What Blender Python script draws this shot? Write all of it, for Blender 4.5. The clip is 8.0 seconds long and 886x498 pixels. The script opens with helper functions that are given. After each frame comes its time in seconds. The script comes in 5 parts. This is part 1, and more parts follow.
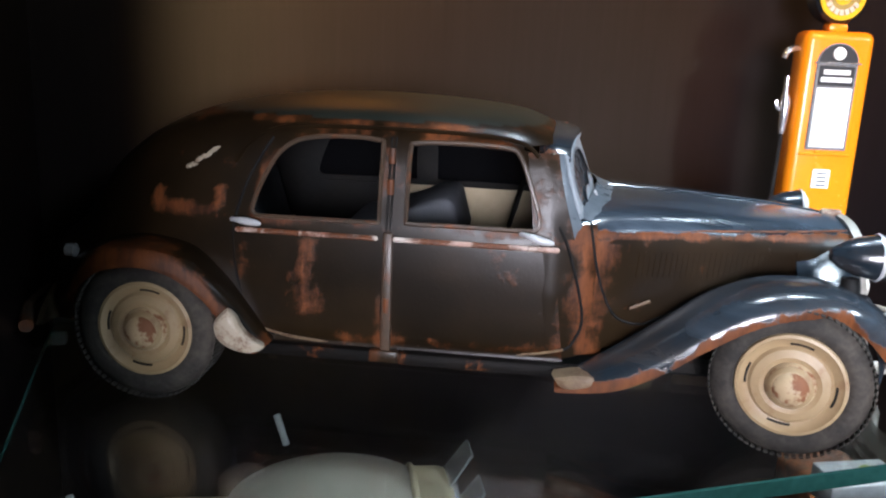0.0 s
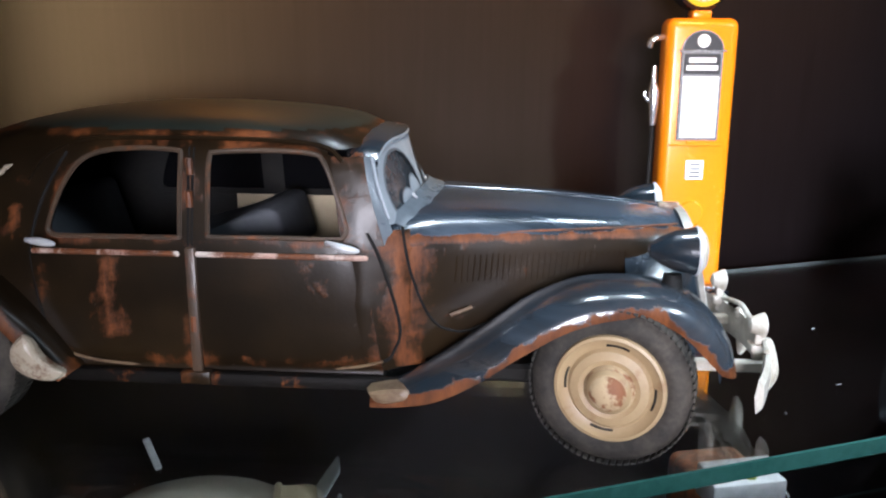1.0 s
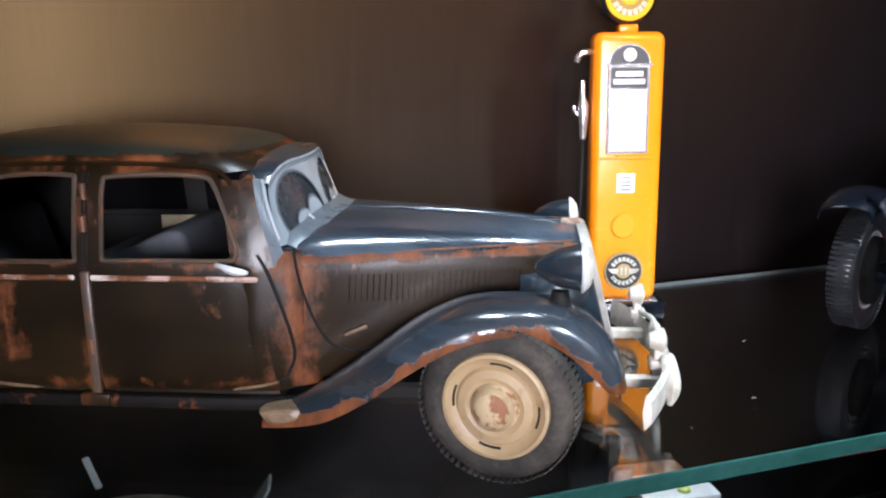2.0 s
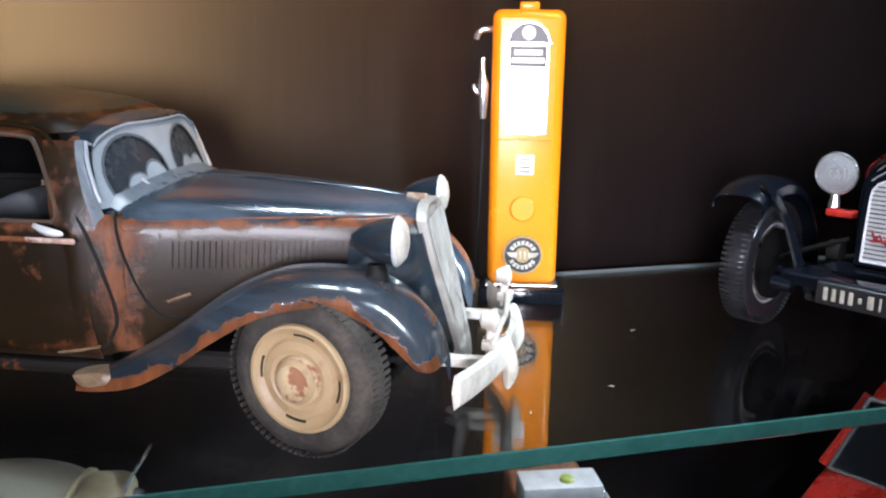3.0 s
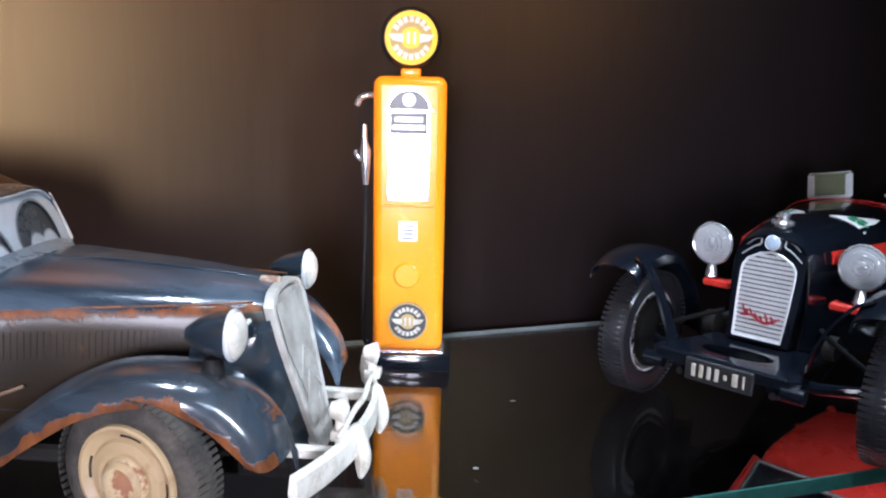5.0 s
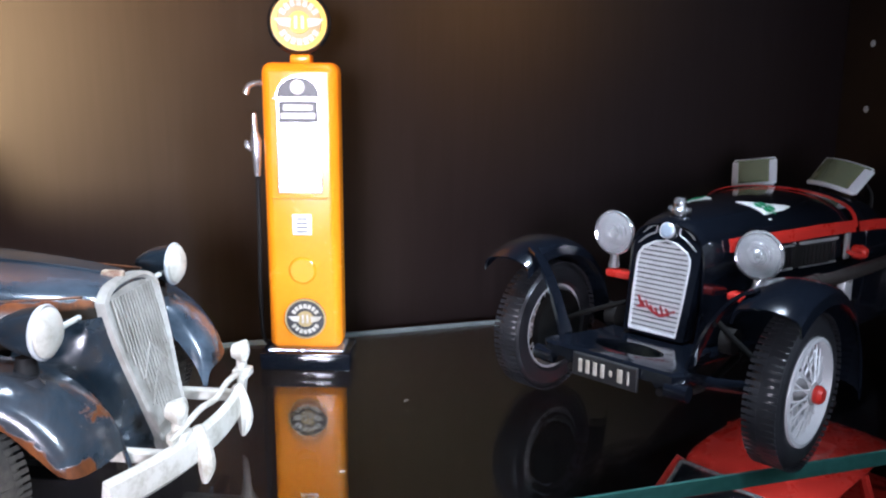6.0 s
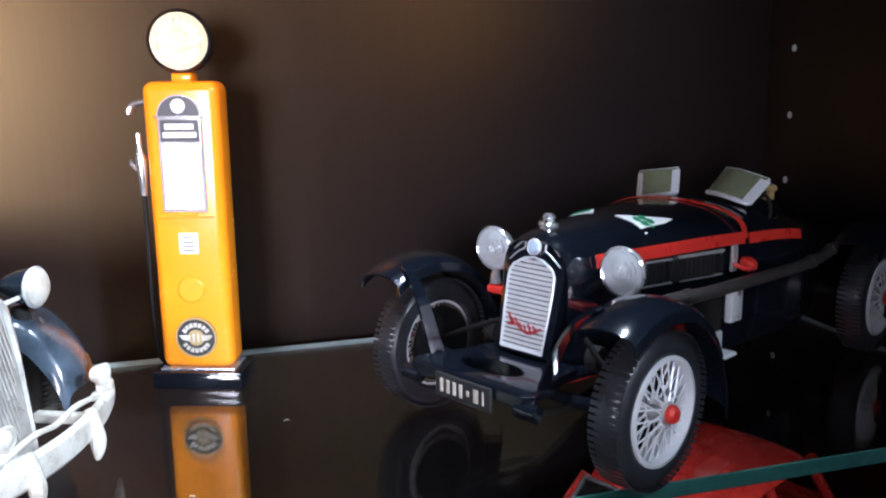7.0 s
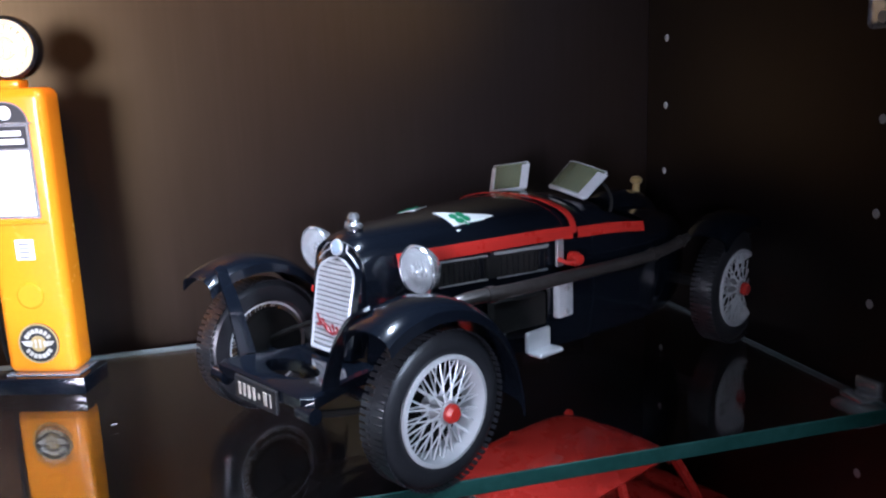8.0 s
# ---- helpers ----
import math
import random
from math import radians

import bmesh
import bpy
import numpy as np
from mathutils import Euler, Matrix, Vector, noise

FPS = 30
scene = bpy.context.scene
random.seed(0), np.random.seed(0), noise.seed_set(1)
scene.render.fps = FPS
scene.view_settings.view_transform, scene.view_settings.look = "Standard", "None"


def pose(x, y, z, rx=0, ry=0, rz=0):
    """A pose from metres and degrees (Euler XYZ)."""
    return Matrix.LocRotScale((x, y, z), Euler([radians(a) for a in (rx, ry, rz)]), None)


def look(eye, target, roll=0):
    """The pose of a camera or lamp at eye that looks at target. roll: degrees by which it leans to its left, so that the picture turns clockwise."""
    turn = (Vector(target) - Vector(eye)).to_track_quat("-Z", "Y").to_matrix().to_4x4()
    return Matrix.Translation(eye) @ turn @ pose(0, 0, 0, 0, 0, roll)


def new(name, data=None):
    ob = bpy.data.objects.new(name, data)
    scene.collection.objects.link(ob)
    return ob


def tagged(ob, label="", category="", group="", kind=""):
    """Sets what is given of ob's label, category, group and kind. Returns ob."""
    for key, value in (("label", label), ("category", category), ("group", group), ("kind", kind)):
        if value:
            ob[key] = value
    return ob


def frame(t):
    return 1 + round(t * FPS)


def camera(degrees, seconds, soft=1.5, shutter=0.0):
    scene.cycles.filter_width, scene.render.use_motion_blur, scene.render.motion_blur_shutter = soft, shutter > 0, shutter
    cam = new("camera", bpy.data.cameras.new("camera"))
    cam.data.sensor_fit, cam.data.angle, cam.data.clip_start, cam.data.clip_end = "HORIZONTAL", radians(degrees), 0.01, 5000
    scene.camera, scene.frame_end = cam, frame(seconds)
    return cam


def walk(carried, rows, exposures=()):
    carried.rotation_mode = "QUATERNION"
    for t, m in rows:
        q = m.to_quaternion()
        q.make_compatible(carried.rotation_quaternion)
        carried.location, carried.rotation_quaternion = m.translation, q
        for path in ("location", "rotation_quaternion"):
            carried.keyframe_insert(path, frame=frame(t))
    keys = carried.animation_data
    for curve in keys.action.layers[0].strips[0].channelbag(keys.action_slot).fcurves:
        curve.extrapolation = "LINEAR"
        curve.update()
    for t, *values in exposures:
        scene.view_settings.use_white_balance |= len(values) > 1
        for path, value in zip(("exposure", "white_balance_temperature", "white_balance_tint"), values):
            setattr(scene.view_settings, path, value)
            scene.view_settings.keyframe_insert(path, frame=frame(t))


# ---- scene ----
cam = camera(55.5, 8.0, soft=2.2)
PATH = [
    (0, -0.0226, 0.0037, 0.1008, -17.85, -14.11, 2.55),
    (0.5, 0.0097, 0.0076, 0.0980, -18.25, -14.33, 0.51),
    (1, 0.0242, -0.0003, 0.1002, -18.73, -13.77, 0.22),
    (1.5, 0.0376, -0.0081, 0.1048, -18.34, -13.14, -0.19),
    (1.7, 0.0441, -0.0077, 0.1021, -18.57, -12.86, -0.85),
    (2.8, 0.0927, -0.0255, 0.1053, -14.47, -13.95, 0.03),
    (3, 0.1063, -0.0227, 0.0968, -15.14, -13.66, 0.66),
    (3.5, 0.1179, -0.0231, 0.1021, -15.40, -13.85, 0.13),
    (4, 0.1273, -0.0191, 0.1048, -16.74, -12.98, 0.08),
    (4.2, 0.1279, -0.0237, 0.1074, -16.54, -12.90, 0.02),
    (5.3, 0.1462, -0.0226, 0.1124, -18.50, -11.93, 1.33),
    (5.5, 0.1567, -0.0233, 0.1116, -18.00, -12.36, 0.68),
    (6, 0.1770, -0.0233, 0.1070, -17.39, -11.96, 0.37),
    (6.5, 0.2012, -0.0276, 0.1074, -16.88, -11.92, -0.15),
    (7, 0.2220, -0.0332, 0.1109, -16.13, -11.75, -0.66),
    (7.5, 0.2571, -0.0422, 0.1113, -16.18, -12.38, -1.31),
    (8, 0.2819, -0.0490, 0.1112, -15.33, -12.18, -2.09),
]


def aim(x, y, z, yaw, pitch, roll):
    """Camera pose from a place, a yaw from +y, a pitch and a roll in degrees."""
    return pose(x, y, z, 0, 0, yaw) @ pose(0, 0, 0, 90 + pitch) @ pose(0, 0, 0, 0, 0, roll)


walk(cam, [(t, aim(*row)) for t, *row in PATH], [(0, 0.16, 6400, 9), (3, 0.28, 6500, 12), (5.5, 0.28, 6150, 14), (7, 0.38, 6150, 15), (8, 0.58, 5850, 16)])


# ---- world and lights ----
world = bpy.data.worlds.new("world")
scene.world = world
world.use_nodes = True
world.node_tree.nodes["Background"].inputs[0].default_value = (0.55, 0.62, 0.75, 1)
world.node_tree.nodes["Background"].inputs[1].default_value = 0.003
scene.view_settings.exposure = 0.0


def lamp(name, kind, m, energy, colour, size=0.02, spot=60, blend=0.5, size_y=0.0):
    data = bpy.data.lights.new(name, kind)
    data.energy, data.color = energy, colour
    if kind == "AREA":
        data.shape, data.size, data.size_y = "RECTANGLE", size, size_y or size
    else:
        data.shadow_soft_size = size
    if kind == "SPOT":
        data.spot_size, data.spot_blend = radians(spot), blend
    ob = new(name, data)
    ob.matrix_world = m
    return ob


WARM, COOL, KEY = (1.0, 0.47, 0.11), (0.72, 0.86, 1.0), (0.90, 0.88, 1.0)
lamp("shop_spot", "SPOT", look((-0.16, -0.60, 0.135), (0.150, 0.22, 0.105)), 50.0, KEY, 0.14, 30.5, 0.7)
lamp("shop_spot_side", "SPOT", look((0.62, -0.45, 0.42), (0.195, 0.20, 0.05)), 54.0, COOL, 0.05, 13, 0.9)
# the second puck is added to lift the wall beyond the first glow
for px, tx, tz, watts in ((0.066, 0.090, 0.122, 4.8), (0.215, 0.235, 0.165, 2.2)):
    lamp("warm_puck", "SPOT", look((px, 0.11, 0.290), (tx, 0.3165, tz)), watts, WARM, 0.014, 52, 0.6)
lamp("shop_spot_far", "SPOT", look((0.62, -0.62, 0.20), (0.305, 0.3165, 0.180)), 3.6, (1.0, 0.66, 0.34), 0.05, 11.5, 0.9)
# unseen fill spots, added to brighten the cars on the lower shelf
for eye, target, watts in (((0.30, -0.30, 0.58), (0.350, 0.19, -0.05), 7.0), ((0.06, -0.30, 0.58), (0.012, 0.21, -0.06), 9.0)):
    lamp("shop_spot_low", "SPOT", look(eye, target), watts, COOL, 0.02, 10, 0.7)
# unseen soft panel, added for broad cool highlights and the racer's flank
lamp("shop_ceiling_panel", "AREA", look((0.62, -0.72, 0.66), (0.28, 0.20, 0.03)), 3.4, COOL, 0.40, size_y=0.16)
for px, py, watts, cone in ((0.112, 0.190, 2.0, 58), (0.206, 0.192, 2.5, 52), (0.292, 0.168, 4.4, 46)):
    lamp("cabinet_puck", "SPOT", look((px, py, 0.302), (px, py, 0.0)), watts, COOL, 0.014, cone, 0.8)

# ---- materials ----


def mat(name, colour, rough=0.5, metal=0.0, **kw):
    m = bpy.data.materials.new(name)
    m.use_nodes = True
    b = m.node_tree.nodes["Principled BSDF"]
    b.inputs["Base Color"].default_value = (*colour, 1)
    b.inputs["Roughness"].default_value = rough
    b.inputs["Metallic"].default_value = metal
    for key, value in kw.items():
        b.inputs[key.replace("_", " ")].default_value = value
    return m


def node(m, kind, **kw):
    n = m.node_tree.nodes.new(kind)
    for key, value in kw.items():
        if key in n.inputs:
            n.inputs[key].default_value = value
    return n


def link(m, a, b):
    m.node_tree.links.new(a, b)


def coords(m, scale=(1, 1, 1)):
    tc = node(m, "ShaderNodeTexCoord")
    mp = node(m, "ShaderNodeMapping")
    mp.inputs["Scale"].default_value = scale
    link(m, tc.outputs["Object"], mp.inputs["Vector"])
    return mp.outputs["Vector"]


def noise_of(m, vec, scale, detail=6.0, rough=0.6, distortion=0.0):
    n = node(m, "ShaderNodeTexNoise", Scale=scale, Detail=detail, Roughness=rough, Distortion=distortion)
    link(m, vec, n.inputs["Vector"])
    return n.outputs["Fac"]


def ramp(m, fac, stops):
    n = node(m, "ShaderNodeValToRGB")
    el = n.color_ramp.elements
    while len(el) < len(stops):
        el.new(0.5)
    for e, (pos, c) in zip(el, stops):
        e.position = pos
        e.color = (*c, 1) if not isinstance(c, float) else (c, c, c, 1)
    link(m, fac, n.inputs["Fac"])
    return n.outputs["Color"]


def mix(m, fac, a, b, mode="MIX"):
    n = m.node_tree.nodes.new("ShaderNodeMix")
    n.data_type, n.blend_type = "RGBA", mode
    for sock, v in ((n.inputs["Factor"], fac), (n.inputs["A"], a), (n.inputs["B"], b)):
        if isinstance(v, (int, float)):
            sock.default_value = v
        elif isinstance(v, tuple):
            sock.default_value = (*v, 1)
        else:
            link(m, v, sock)
    return n.outputs["Result"]


def math2(m, op, a, b=0.0):
    n = m.node_tree.nodes.new("ShaderNodeMath")
    n.operation = op
    for sock, v in ((n.inputs[0], a), (n.inputs[1], b)):
        if isinstance(v, (int, float)):
            sock.default_value = v
        else:
            link(m, v, sock)
    return n.outputs[0]


def bump(m, height, strength=0.2, distance=0.0005):
    b = m.node_tree.nodes["Principled BSDF"]
    n = node(m, "ShaderNodeBump", Strength=strength, Distance=distance)
    link(m, height, n.inputs["Height"])
    link(m, n.outputs["Normal"], b.inputs["Normal"])


def bsdf(m):
    return m.node_tree.nodes["Principled BSDF"]


def worn(name, a, b, scale, lo, hi, rough=(0.4, 0.7), metal=0.0, fine=0.15):
    """A surface of colour a that wears to b in patches, with fine grain."""
    m = mat(name, a, rough[0], metal)
    v = coords(m)
    big, small = noise_of(m, v, scale), noise_of(m, v, scale * 9, 4)
    f = ramp(m, math2(m, "ADD", math2(m, "MULTIPLY", big, 0.75), math2(m, "MULTIPLY", small, 0.25)), [(lo, 0.0), (hi, 1.0)])
    col = mix(m, f, a, b)
    col = mix(m, fine, col, ramp(m, small, [(0.3, 0.25), (0.75, 0.95)]), "MULTIPLY")
    link(m, col, bsdf(m).inputs["Base Color"])
    link(m, ramp(m, f, [(0.0, rough[0]), (1.0, rough[1])]), bsdf(m).inputs["Roughness"])
    bump(m, small, 0.25, 0.0002)
    return m


def wood_material():
    m = mat("dark_wood_veneer", (0.03, 0.02, 0.015), 0.34, Specular_IOR_Level=0.36, Specular_Tint=(1.0, 0.68, 0.30, 1))
    v = coords(m, (1, 1, 0.045))
    grain, broad = noise_of(m, v, 420, 8, 0.65), noise_of(m, coords(m, (1, 1, 0.12)), 30, 3)
    g = math2(m, "ADD", math2(m, "MULTIPLY", grain, 0.7), math2(m, "MULTIPLY", broad, 0.3))
    link(m, ramp(m, g, [(0.25, (0.0072, 0.0056, 0.0066)), (0.55, (0.0107, 0.0083, 0.0096)), (0.8, (0.0155, 0.0120, 0.0134))]), bsdf(m).inputs["Base Color"])
    link(m, ramp(m, grain, [(0.3, 0.33), (0.8, 0.38)]), bsdf(m).inputs["Roughness"])
    bump(m, grain, 0.025, 0.0002)
    return m


RUST_MASK = {}


def rust_paint(name, paint, paint2, lo, hi, rough, scale=60.0):
    """Old car paint: two tones of dull paint, rust breaking through in ragged patches, bare flecks."""
    m = mat(name, paint, rough)
    v = coords(m)
    streak = coords(m, (1, 1, 0.3))
    big, mid, small = noise_of(m, v, scale, 5, 0.65, 0.4), noise_of(m, streak, scale * 3, 6, 0.7), noise_of(m, v, scale * 16, 3)
    f = math2(m, "ADD", math2(m, "MULTIPLY", big, 0.62), math2(m, "ADD", math2(m, "MULTIPLY", mid, 0.3), math2(m, "MULTIPLY", small, 0.08)))
    worn_here = node(m, "ShaderNodeAttribute")
    worn_here.attribute_name = "wear"
    f = math2(m, "ADD", f, math2(m, "MULTIPLY", worn_here.outputs["Fac"], 0.25))
    rust_mask = ramp(m, f, [(lo, 0.0), (hi, 1.0)])
    rust = mix(m, ramp(m, mid, [(0.35, 0.0), (0.7, 1.0)]), (0.055, 0.0165, 0.006), (0.185, 0.057, 0.0155))
    tone = mix(m, ramp(m, noise_of(m, v, scale * 0.6, 3), [(0.35, 0.0), (0.65, 1.0)]), paint, paint2)
    col = mix(m, rust_mask, tone, rust)
    fleck = ramp(m, noise_of(m, v, scale * 7, 5, 0.7), [(0.70, 0.0), (0.74, 1.0)])
    col = mix(m, math2(m, "MULTIPLY", fleck, 0.14), col, (0.42, 0.38, 0.34))
    RUST_MASK[m.name] = rust_mask
    link(m, col, bsdf(m).inputs["Base Color"])
    link(m, ramp(m, rust_mask, [(0.0, rough), (1.0, 0.55)]), bsdf(m).inputs["Roughness"])
    bump(m, math2(m, "ADD", rust_mask, math2(m, "MULTIPLY", small, 0.4)), 0.3, 0.0003)
    return m


def add_streaks(m, colour, scale, amount):
    """Film of dust, dirt and painted sheen in soft streaks over the colour that the material has."""
    b = bsdf(m)
    old = b.inputs["Base Color"].links[0].from_socket
    v = coords(m, (0.35, 1, 1))
    f = ramp(m, noise_of(m, v, scale, 6, 0.65, 0.5), [(0.45, 0.0), (0.72, 1.0)])
    f = math2(m, "MULTIPLY", f, math2(m, "SUBTRACT", 1.0, RUST_MASK[m.name]))
    link(m, mix(m, math2(m, "MULTIPLY", f, amount), old, colour), b.inputs["Base Color"])


WOOD = wood_material()

GLASS = mat("clear_glass", (0.93, 0.97, 0.95), 0.01, 0, Transmission_Weight=1.0, IOR=1.5)
GLASS_EDGE = worn("green_glass_edge", (0.018, 0.075, 0.062), (0.032, 0.11, 0.095), 40, 0.4, 0.7, (0.12, 0.25))
# paler copy of the edge, for light gathered in the rear and right edges
GLASS_EDGE_LIT = worn("lit_glass_edge", (0.22, 0.27, 0.27), (0.15, 0.19, 0.19), 40, 0.4, 0.7, (0.15, 0.3))
LENS = mat("lamp_glass", (0.84, 0.87, 0.88), 0.08, 0, Transmission_Weight=0.75, IOR=1.45)
SHADE_GLASS = mat("shade_dark_glass", (0.03, 0.032, 0.038), 0.10, 0, Transmission_Weight=0.9, IOR=1.25)
TINTED = mat("greenish_screen_glass", (0.30, 0.33, 0.20), 0.06, 0, Transmission_Weight=0.6, IOR=1.4)
BRIGHT = worn("polished_metal", (0.85, 0.86, 0.88), (0.6, 0.6, 0.62), 120, 0.45, 0.75, (0.16, 0.3), 0.9)
PALE_GOLD = worn("pale_gold_print", (0.36, 0.27, 0.08), (0.28, 0.21, 0.06), 200, 0.4, 0.7, (0.3, 0.4))
GOLD = worn("dull_gold_print", (0.42, 0.30, 0.12), (0.34, 0.24, 0.10), 200, 0.4, 0.7, (0.35, 0.5))
PEARL = worn("aged_white_enamel", (0.60, 0.56, 0.49), (0.36, 0.32, 0.25), 130, 0.46, 0.64, (0.3, 0.5))
GRILLE = worn("dusty_grey_cream_paint", (0.40, 0.375, 0.335), (0.23, 0.21, 0.18), 130, 0.38, 0.62, (0.35, 0.6), 0, 0.3)
OLIVE = worn("greyish_olive_paint", (0.37, 0.33, 0.27), (0.27, 0.235, 0.185), 50, 0.4, 0.7, (0.4, 0.6))
PIPE = worn("grey_exhaust_metal", (0.085, 0.075, 0.070), (0.05, 0.042, 0.038), 120, 0.4, 0.7, (0.28, 0.42), 0.5)
SILVER = worn("bright_silver_paint", (0.72, 0.73, 0.74), (0.60, 0.60, 0.61), 120, 0.45, 0.7, (0.28, 0.42), 0.35)
CHROME = worn("chrome", (0.75, 0.75, 0.76), (0.45, 0.45, 0.46), 90, 0.45, 0.8, (0.12, 0.3), 0.75)
STEEL = worn("brushed_steel", (0.5, 0.5, 0.5), (0.35, 0.34, 0.33), 120, 0.4, 0.7, (0.3, 0.5), 0.5)
BLACK = mat("black_plastic", (0.012, 0.012, 0.013), 0.25)
GLOSS_BLACK = mat("black_lacquer", (0.0036, 0.0050, 0.0082), 0.16, 0, Coat_Weight=0.8, Coat_Roughness=0.07)
TAN = worn("tarnished_tan_metal", (0.21, 0.145, 0.085), (0.09, 0.045, 0.025), 110, 0.45, 0.62, (0.35, 0.55))
MATT_BLACK = worn("matt_black", (0.010, 0.010, 0.010), (0.02, 0.018, 0.016), 80, 0.4, 0.7, (0.6, 0.8))
RUBBER = worn("dusty_rubber", (0.034, 0.031, 0.028), (0.105, 0.090, 0.074), 70, 0.42, 0.72, (0.7, 0.85))
RUBBER_NEW = worn("black_rubber", (0.0145, 0.0152, 0.0175), (0.028, 0.029, 0.033), 90, 0.42, 0.72, (0.30, 0.42))
DRUM = worn("soot_black_iron", (0.004, 0.004, 0.004), (0.008, 0.007, 0.006), 120, 0.4, 0.7, (0.7, 0.85))
for dull, level in ((MATT_BLACK, 0.12), (DRUM, 0.08), (RUBBER, 0.15), (RUBBER_NEW, 0.7)):
    bsdf(dull).inputs["Specular IOR Level"].default_value = level
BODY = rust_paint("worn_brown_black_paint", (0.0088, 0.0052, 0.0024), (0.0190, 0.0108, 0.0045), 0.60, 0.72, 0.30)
bsdf(BODY).inputs["Specular IOR Level"].default_value = 0.26
FENDER = rust_paint("worn_blue_black_paint", (0.0075, 0.0125, 0.0175), (0.0125, 0.0190, 0.0255), 0.63, 0.67, 0.19)
link(FENDER, ramp(FENDER, RUST_MASK[FENDER.name], [(0.0, 0.9), (1.0, 0.2)]), bsdf(FENDER).inputs["Specular IOR Level"])
# pale blue streaks: dust, with the wing's cool sheen put into the colour
add_streaks(FENDER, (0.115, 0.150, 0.19), 42, 0.30)
add_streaks(FENDER, (0.055, 0.040, 0.030), 110, 0.5)
# paler copy of the wing paint: dust, and the top reflection put in
BONNET = rust_paint("pale_blue_black_paint", (0.013, 0.020, 0.029), (0.020, 0.029, 0.039), 0.63, 0.67, 0.20)
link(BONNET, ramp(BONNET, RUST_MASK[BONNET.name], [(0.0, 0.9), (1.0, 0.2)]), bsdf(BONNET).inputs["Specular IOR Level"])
add_streaks(BONNET, (0.115, 0.150, 0.19), 42, 0.55)
RUST = rust_paint("heavy_rust", (0.035, 0.022, 0.015), (0.06, 0.03, 0.018), 0.42, 0.52, 0.6, 90)
STRIP = rust_paint("rusted_bright_strip", (0.62, 0.54, 0.48), (0.36, 0.11, 0.05), 0.44, 0.52, 0.32, 110)
GUARD = worn("chipped_bare_metal", (0.42, 0.35, 0.26), (0.15, 0.075, 0.042), 130, 0.47, 0.58, (0.35, 0.6))
HUB = worn("rust_stained_enamel", (0.50, 0.37, 0.22), (0.22, 0.085, 0.035), 75, 0.525, 0.58, (0.4, 0.7))
RIM = rust_paint("worn_brown_rim", (0.05, 0.036, 0.026), (0.08, 0.05, 0.032), 0.52, 0.60, 0.35, 100)
CREAM = worn("aged_cream_enamel", (0.38, 0.268, 0.145), (0.21, 0.10, 0.045), 60, 0.54, 0.70, (0.45, 0.7))
TRIM = worn("dull_silver_paint", (0.62, 0.60, 0.55), (0.42, 0.38, 0.32), 110, 0.5, 0.75, (0.35, 0.6))
SEAT = worn("grey_seat_cloth", (0.115, 0.125, 0.140), (0.075, 0.082, 0.092), 100, 0.4, 0.7, (0.8, 0.9))
CARD = worn("cream_door_card", (0.55, 0.46, 0.30), (0.42, 0.34, 0.22), 70, 0.45, 0.7, (0.6, 0.8))
DUST = worn("dusty_film", (0.34, 0.385, 0.42), (0.20, 0.23, 0.255), 60, 0.38, 0.68, (0.35, 0.6))
FILM = worn("dark_dusty_glass", (0.026, 0.032, 0.038), (0.050, 0.060, 0.068), 60, 0.4, 0.7, (0.18, 0.4))
HAZE = worn("half_wiped_dust", (0.105, 0.125, 0.14), (0.07, 0.085, 0.095), 60, 0.38, 0.68, (0.3, 0.5))
SCUTTLE = worn("dust_streaked_blue_paint", (0.095, 0.118, 0.138), (0.155, 0.182, 0.205), 30, 0.38, 0.70, (0.22, 0.45), 0, 0.3)
ENAMEL = worn("pale_enamel", (0.34, 0.42, 0.50), (0.24, 0.30, 0.37), 200, 0.4, 0.7, (0.2, 0.35))
# sill colour, darker and duller than the body paint
DARK_SILL = rust_paint("dark_sill_paint", (0.004, 0.0036, 0.0032), (0.008, 0.006, 0.005), 0.58, 0.66, 0.6, 90)
# greener, lighter roof top: its grey-green highlight is put into the colour
ROOF_SHEEN = rust_paint("green_black_roof_sheen", (0.012, 0.0155, 0.0125), (0.020, 0.024, 0.019), 0.70, 0.76, 0.34)
bsdf(DARK_SILL).inputs["Specular IOR Level"].default_value = 0.1
ORANGE = worn("orange_enamel", (0.90, 0.255, 0.007), (0.88, 0.28, 0.010), 60, 0.4, 0.7, (0.22, 0.3), 0, 0.05)
WHITE = mat("white_print", (0.85, 0.85, 0.83), 0.4)
INK = mat("black_print", (0.015, 0.015, 0.016), 0.4)
YELLOW = mat("yellow_print", (0.66, 0.42, 0.012), 0.35)
DEEP_RED = worn("deep_red_enamel", (0.27, 0.012, 0.016), (0.20, 0.010, 0.012), 90, 0.4, 0.7, (0.25, 0.4))
RED = worn("red_enamel", (0.55, 0.03, 0.02), (0.48, 0.025, 0.018), 60, 0.4, 0.7, (0.25, 0.35), 0, 0.08)
GREEN = mat("green_print", (0.01, 0.22, 0.09), 0.4)
SOCKET = mat("pale_plastic", (0.55, 0.55, 0.54), 0.4)
PLASTER = worn("room_plaster", (0.30, 0.29, 0.28), (0.26, 0.25, 0.24), 3, 0.4, 0.7, (0.8, 0.9))
CARPET = worn("grey_carpet", (0.10, 0.10, 0.11), (0.07, 0.07, 0.08), 5, 0.4, 0.7, (0.9, 0.95))

# ---- mesh helpers (numbers in millimetres) ----
MM = 0.001


